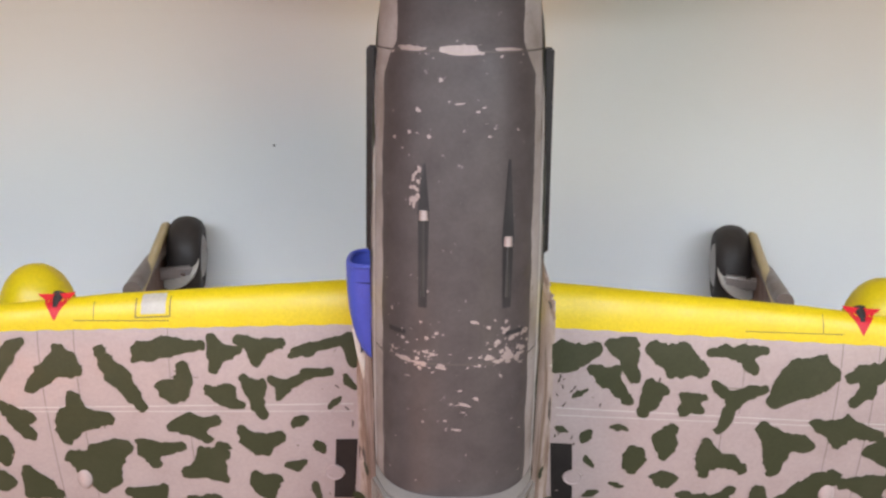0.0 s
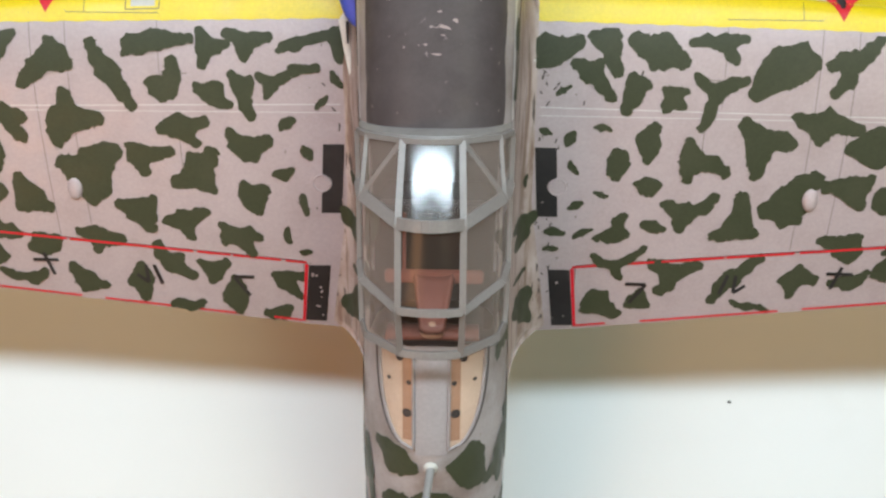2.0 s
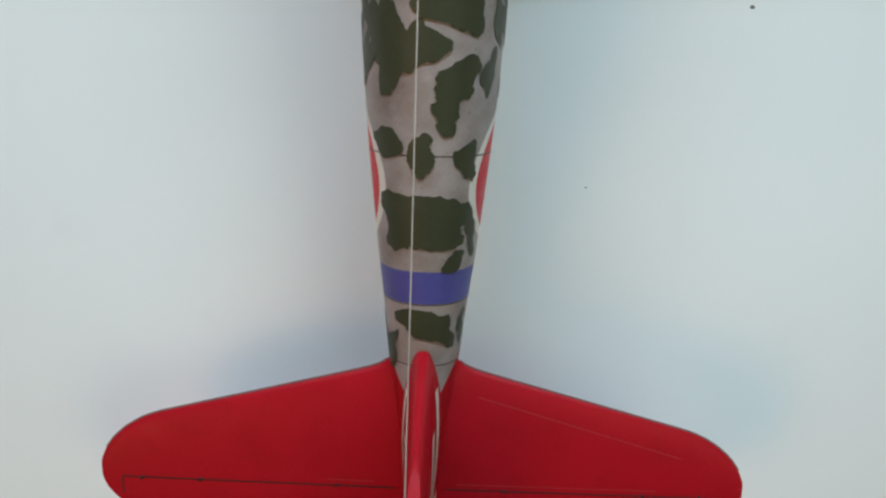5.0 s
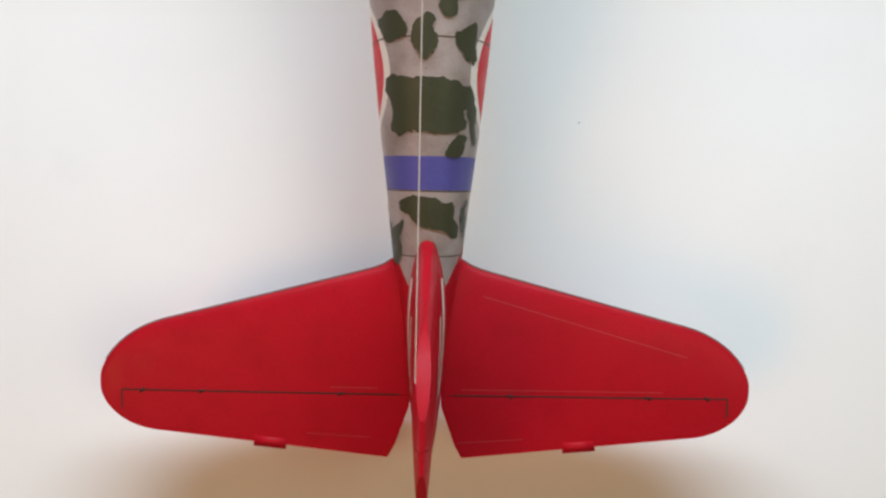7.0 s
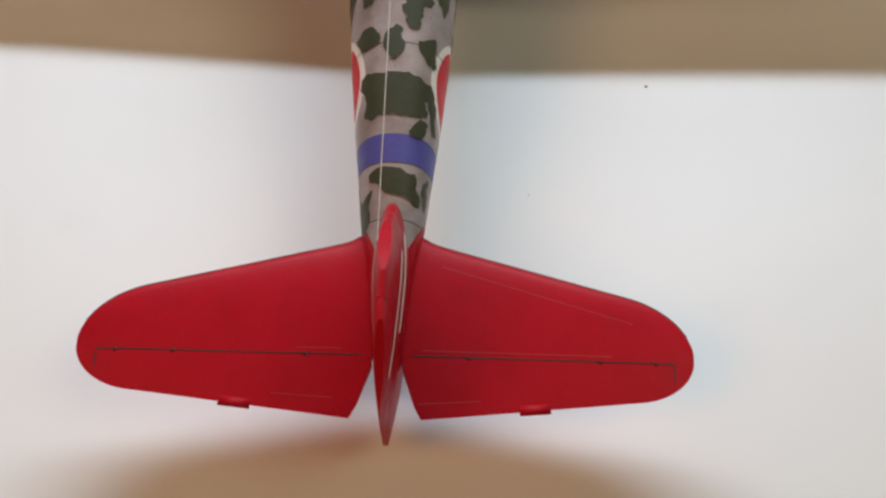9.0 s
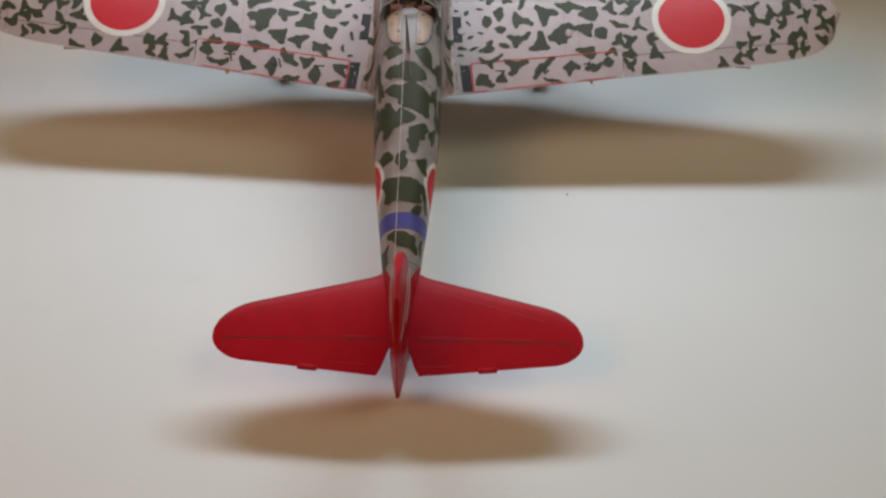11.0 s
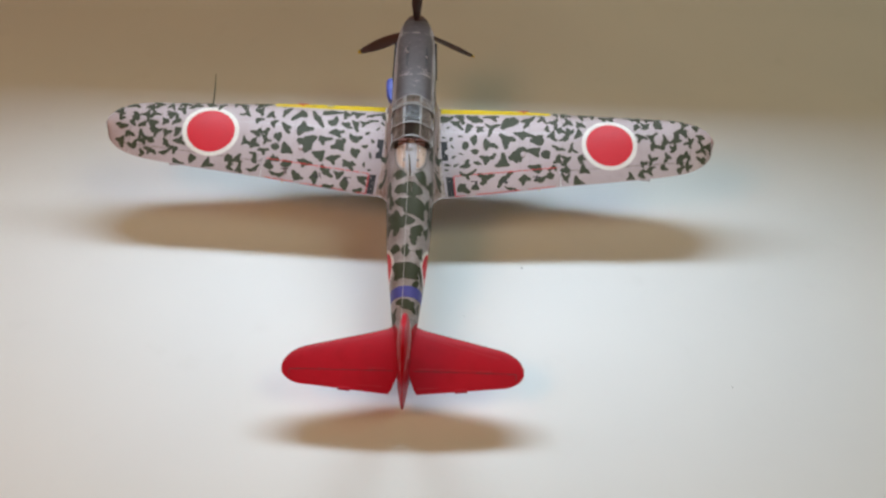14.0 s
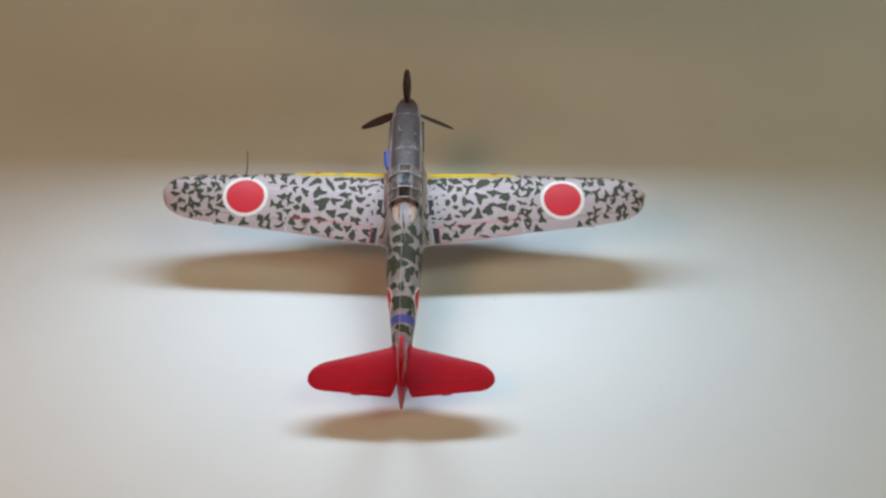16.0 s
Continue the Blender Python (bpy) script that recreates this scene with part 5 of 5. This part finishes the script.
def rear_windows():
    """Flush rear windows with buff panels and lightening holes under clear panes."""
    for sx in (-1, 1):
        def skin(x, y, lift):
            return hull(y, sx * phi_of(y, x), lift)

        ys = [-39.6 - 11.6 * k / 20 for k in range(21)]
        bm = bmesh.new()
        grid(bm, [[skin(1.9 + (window_edge(y) - 1.9) * i / 8, y, 0.08) for i in range(9)] for y in ys])
        bmesh.ops.recalc_face_normals(bm, faces=bm.faces)
        # buff is lightened here to paint in the white reflection on the pane
        deck = part("rear_deck_panel", bm, REFLECTION_DECK, aircraft, "buff panel paled by painted pane reflection, with dark lightening holes behind glass")
        bm = bmesh.new()
        grid(bm, [[skin(1.9 + (window_edge(y) - 1.9) * i / 8, y, 0.55) for i in range(9)] for y in ys])
        bmesh.ops.recalc_face_normals(bm, faces=bm.faces)
        face_out(bm)
        pane = part("pane", bm, GLASS, deck, "clear rear window pane")
        pane.visible_shadow = False
        for y, x, r in ((-43.3, 2.4, 0.28), (-43.3, 4.6, 0.22), (-46.9, 2.6, 0.52), (-40.6, 3.4, 0.4)):
            bm = bmesh.new()
            blot(bm, (0, 0), [(r * math.cos(2 * math.pi * k / 20), r * math.sin(2 * math.pi * k / 20)) for k in range(20)], lambda a, b: skin(x + a, y + b, 0.18))
            bmesh.ops.recalc_face_normals(bm, faces=bm.faces)
            part("lightening_hole", bm, BLACK, deck)
        bm = bmesh.new()
        edge = [skin(window_edge(y), y, 0.30) for y in ys] + [skin(1.9, y, 0.30) for y in ys[::-1]]
        tube(bm, edge, [0.17] * len(edge), 8)
        part("window_rim", bm, SPINE, deck)
        bm = bmesh.new()
        grid(bm, [[skin(x, y, 0.13) for x in (1.95, 2.2, 2.5, 2.8, 3.1)] for y in [-39.8 - 10.4 * k / 12 for k in range(13)]])
        bmesh.ops.recalc_face_normals(bm, faces=bm.faces)
        part("deck_rib", bm, PEACH, deck, "orange-buff inner rib")
        bm = bmesh.new()
        tube(bm, [skin(window_edge(y) + 0.5, y, 0.05) for y in ys], [0.13] * len(ys), 6)
        part("panel_joint", bm, LINE, deck)
    bm = bmesh.new()
    grid(bm, [[hull(y, phi_of(y, x), 0.10) for x in (-1.75, -1.2, -0.6, 0, 0.6, 1.2, 1.75)] for y in [-39.0 - 13.0 * k / 20 for k in range(21)]])
    bmesh.ops.recalc_face_normals(bm, faces=bm.faces)
    part("rear_spine", bm, SPINE, aircraft, "grey spine between the rear windows")


rear_windows()


def cockpit():
    bm = bmesh.new()
    rows = []
    for y in (-17.6, -24, -32, -38.7):
        rows.append([(6.9 * math.cos(a), y, 16.4 + 11.0 * -abs(math.sin(a)) ** 0.5) for a in (math.pi * i / 12 for i in range(13))])
    grid(bm, rows)
    bmesh.ops.recalc_face_normals(bm, faces=bm.faces)
    tub = part("cockpit_tub", bm, DARK, aircraft, "dark brown cockpit interior")
    bm = bmesh.new()
    bar(bm, (-6.0, -24.4, 13.0), (6.0, -24.4, 13.0), 1.4, 11.0)
    bmesh.ops.bevel(bm, geom=bm.edges[:], offset=0.5, segments=2, affect="EDGES")
    panel = part("instrument_panel", bm, BLACK, tub, "dark instrument panel")
    for x, z in ((-3.6, 15.6), (-1.2, 15.8), (1.2, 15.8), (3.6, 15.6), (-2.4, 13.2), (2.4, 13.2)):
        bm = bmesh.new()
        tube(bm, [(x, -25.0, z), (x, -25.3, z)], [0.85, 0.8], 16)
        part("dial", bm, RUBBER, panel)
    # brown shelf behind the deep dark well, and the headrest support that rises from it
    bm = bmesh.new()
    rows = []
    for t in range(9):
        f = t / 8
        rows.append([((2.3 - 0.9 * f) * (2 * i / 12 - 1), -33.4 - 4.4 * f + 0.5 * abs(2 * i / 12 - 1) ** 3, 14.6 + 5.4 * f) for i in range(13)])
    grid(bm, rows)
    bmesh.ops.recalc_face_normals(bm, faces=bm.faces)
    seat = part("headrest_support", bm, SEAT, tub, "reddish brown headrest support")
    seat.modifiers.new("thickness", "SOLIDIFY").thickness = 0.0006
    bm = bmesh.new()
    bar(bm, (-5.4, -33.0, 14.6), (5.4, -33.0, 14.6), 1.5, 0.7)
    bmesh.ops.bevel(bm, geom=bm.edges[:], offset=0.2, segments=2, affect="EDGES")
    part("cross_brace", bm, SEAT, tub)
    for sx in (-1, 1):
        bm = bmesh.new()
        bar(bm, (sx * 3.3, -25.6, 13.6), (sx * 3.3, -32.6, 14.4), 0.4, 0.8)
        bmesh.ops.bevel(bm, geom=bm.edges[:], offset=0.12, segments=2, affect="EDGES")
        part("side_rail", bm, SEAT, tub)
    bm = bmesh.new()
    tube(bm, [(0, -27, 6), (0, -27.4, 12)], [0.35, 0.4], 10)
    part("control_stick", bm, BLACK, tub)
    bm = bmesh.new()
    bar(bm, (-0.9, -22.2, 19.4), (0.9, -22.2, 19.4), 1.8, 1.2)
    bmesh.ops.bevel(bm, geom=bm.edges[:], offset=0.35, segments=2, affect="EDGES")
    part("gun_sight", bm, RUBBER, tub, "small dark reflector sight")
    bm = bmesh.new()
    bar(bm, (-5.0, -38.4, 17.4), (5.0, -38.4, 17.4), 0.7, 3.4)
    part("head_armour", bm, SEAT, tub)
    bm = bmesh.new()
    bmesh.ops.create_icosphere(bm, subdivisions=3, radius=1.0)
    for v in bm.verts:
        v.co.x *= 1.2 - 0.45 * v.co.y
        v.co.y *= 1.0
        v.co.z *= 0.6
    bmesh.ops.translate(bm, vec=(0, -37.5, 19.4), verts=bm.verts)
    part("headrest", bm, PEACH, tub, "buff padded headrest")


cockpit()

# ---- propeller, mast, wire, pitot ----


def propeller():
    hub = Vector((0, 39.8, 3.7))
    bm = bmesh.new()
    rows = []
    for k in range(21):
        t = k / 20
        y = 36.6 + 10.8 * t
        r = 6.6 * math.sqrt(max(0.0, 1 - t**1.9)) + 0.03
        rows.append([(r * math.cos(2 * math.pi * i / 36), y, 3.7 + r * math.sin(2 * math.pi * i / 36)) for i in range(36)])
    vs = grid(bm, rows, True)
    bm.faces.new(vs[0][::-1])
    bm.faces.new(vs[-1])
    bmesh.ops.recalc_face_normals(bm, faces=bm.faces)
    spinner = part("spinner", bm, BROWN, aircraft, "dark brown propeller spinner")
    for turn in (0, 120, 240):
        m = Matrix.Translation(hub) @ Matrix.Rotation(math.radians(turn), 4, "Y")
        for name, lo, hi, mat in (("propeller_blade", 4.0, 29.3, BROWN), ("blade_tip", 29.3, 30.7, YELLOW)):
            bm = bmesh.new()
            rows = []
            for k in range(19):
                r = lo + (hi - lo) * k / 18
                t = (r - 4) / 26.7
                w = 0.75 + 1.75 * math.sin(math.pi * min(1, t * 0.90 + 0.06)) ** 1.1
                if t > 0.9:
                    w *= math.sqrt(max(0.02, 1 - ((t - 0.9) / 0.105) ** 2))
                pitch = math.radians(35 - 20 * t)
                th = 0.75 * (1 - 0.75 * t)
                sec = []
                for i in range(14):
                    a = 2 * math.pi * i / 14
                    cx, cy = w * math.cos(a), th * math.sin(a)
                    sec.append(m @ Vector((cx * math.cos(pitch) - cy * math.sin(pitch), cx * math.sin(pitch) + cy * math.cos(pitch), r)))
                rows.append(sec)
            vs = grid(bm, rows, True)
            bm.faces.new(vs[0][::-1])
            bm.faces.new(vs[-1])
            bmesh.ops.recalc_face_normals(bm, faces=bm.faces)
            ob = part(name, bm, mat, spinner, "dark red-brown propeller blade" if mat is BROWN else "yellow blade tip")


propeller()


def rigging():
    bm = bmesh.new()
    tube(bm, [(0, -53.7, 18.6), (-0.1, -53.7, 22), (-0.35, -53.9, 28), (-0.65, -54.2, 32.4)], [0.55, 0.45, 0.36, 0.25], 12)
    mast = part("antenna_mast", bm, MAST, aircraft, "grey antenna mast behind the canopy")
    bm = bmesh.new()
    tube(bm, [(0, -53.6, 18.9), (0, -53.6, 19.5), (0.05, -53.7, 20.0)], [0.95, 0.85, 0.55], 9)
    part("mast_foot", bm, LIGHT_COVER, mast)
    bm = bmesh.new()
    a, b = Vector((-0.65, -54.2, 32.2)), Vector((-0.8, -121.0, 30.2))
    tube(bm, [a.lerp(b, k / 20) - Vector((0, 0, 0.9 * math.sin(math.pi * k / 20))) for k in range(21)], [0.075] * 21, 6)
    part("aerial_wire", bm, WIRE, mast, "thin pale stretched aerial thread")
    bm = bmesh.new()
    tube(bm, [(-0.9, -59.5, 31.6), (0.3, -60.4, 24), (0.8, -60.8, 18.4)], [0.08, 0.08, 0.08], 6)
    part("lead_in_wire", bm, WIRE, mast)
    bm = bmesh.new()
    z = wing_z(82.6, -8.2)
    tube(bm, [(-82.6, -9.5, z - 1.0), (-82.8, -2, z - 0.6), (-83.4, 7.5, z + 1.0)], [0.36, 0.3, 0.16], 10)
    part("pitot_tube", bm, GREEN, wings[-1], "thin dark pitot tube")


rigging()

# ---- crumbs on the paper ----


def crumb(x, y, r):
    bm = bmesh.new()
    bmesh.ops.create_icosphere(bm, subdivisions=2, radius=r)
    for v in bm.verts:
        v.co *= 1 + 0.35 * noise.noise(v.co * 3 + Vector((x, y, 0)))
    bmesh.ops.scale(bm, vec=(1.2, 0.9, 0.6), verts=bm.verts)
    ob = part("crumb", bm, SPECK, None)
    ob.location = (x * MM, y * MM, 0.45 * r * MM)
    tagged(ob, "tiny grey speck of dirt on the white paper", "speck", "specks on the paper")


for x, y, r in ((46.0, -57.5, 0.32), (22.3, -85.0, 0.12), (119.0, -116.0, 0.22), (11.0, 112.0, 0.3), (-29.0, 16.7, 0.2)):
    crumb(x, y, r)
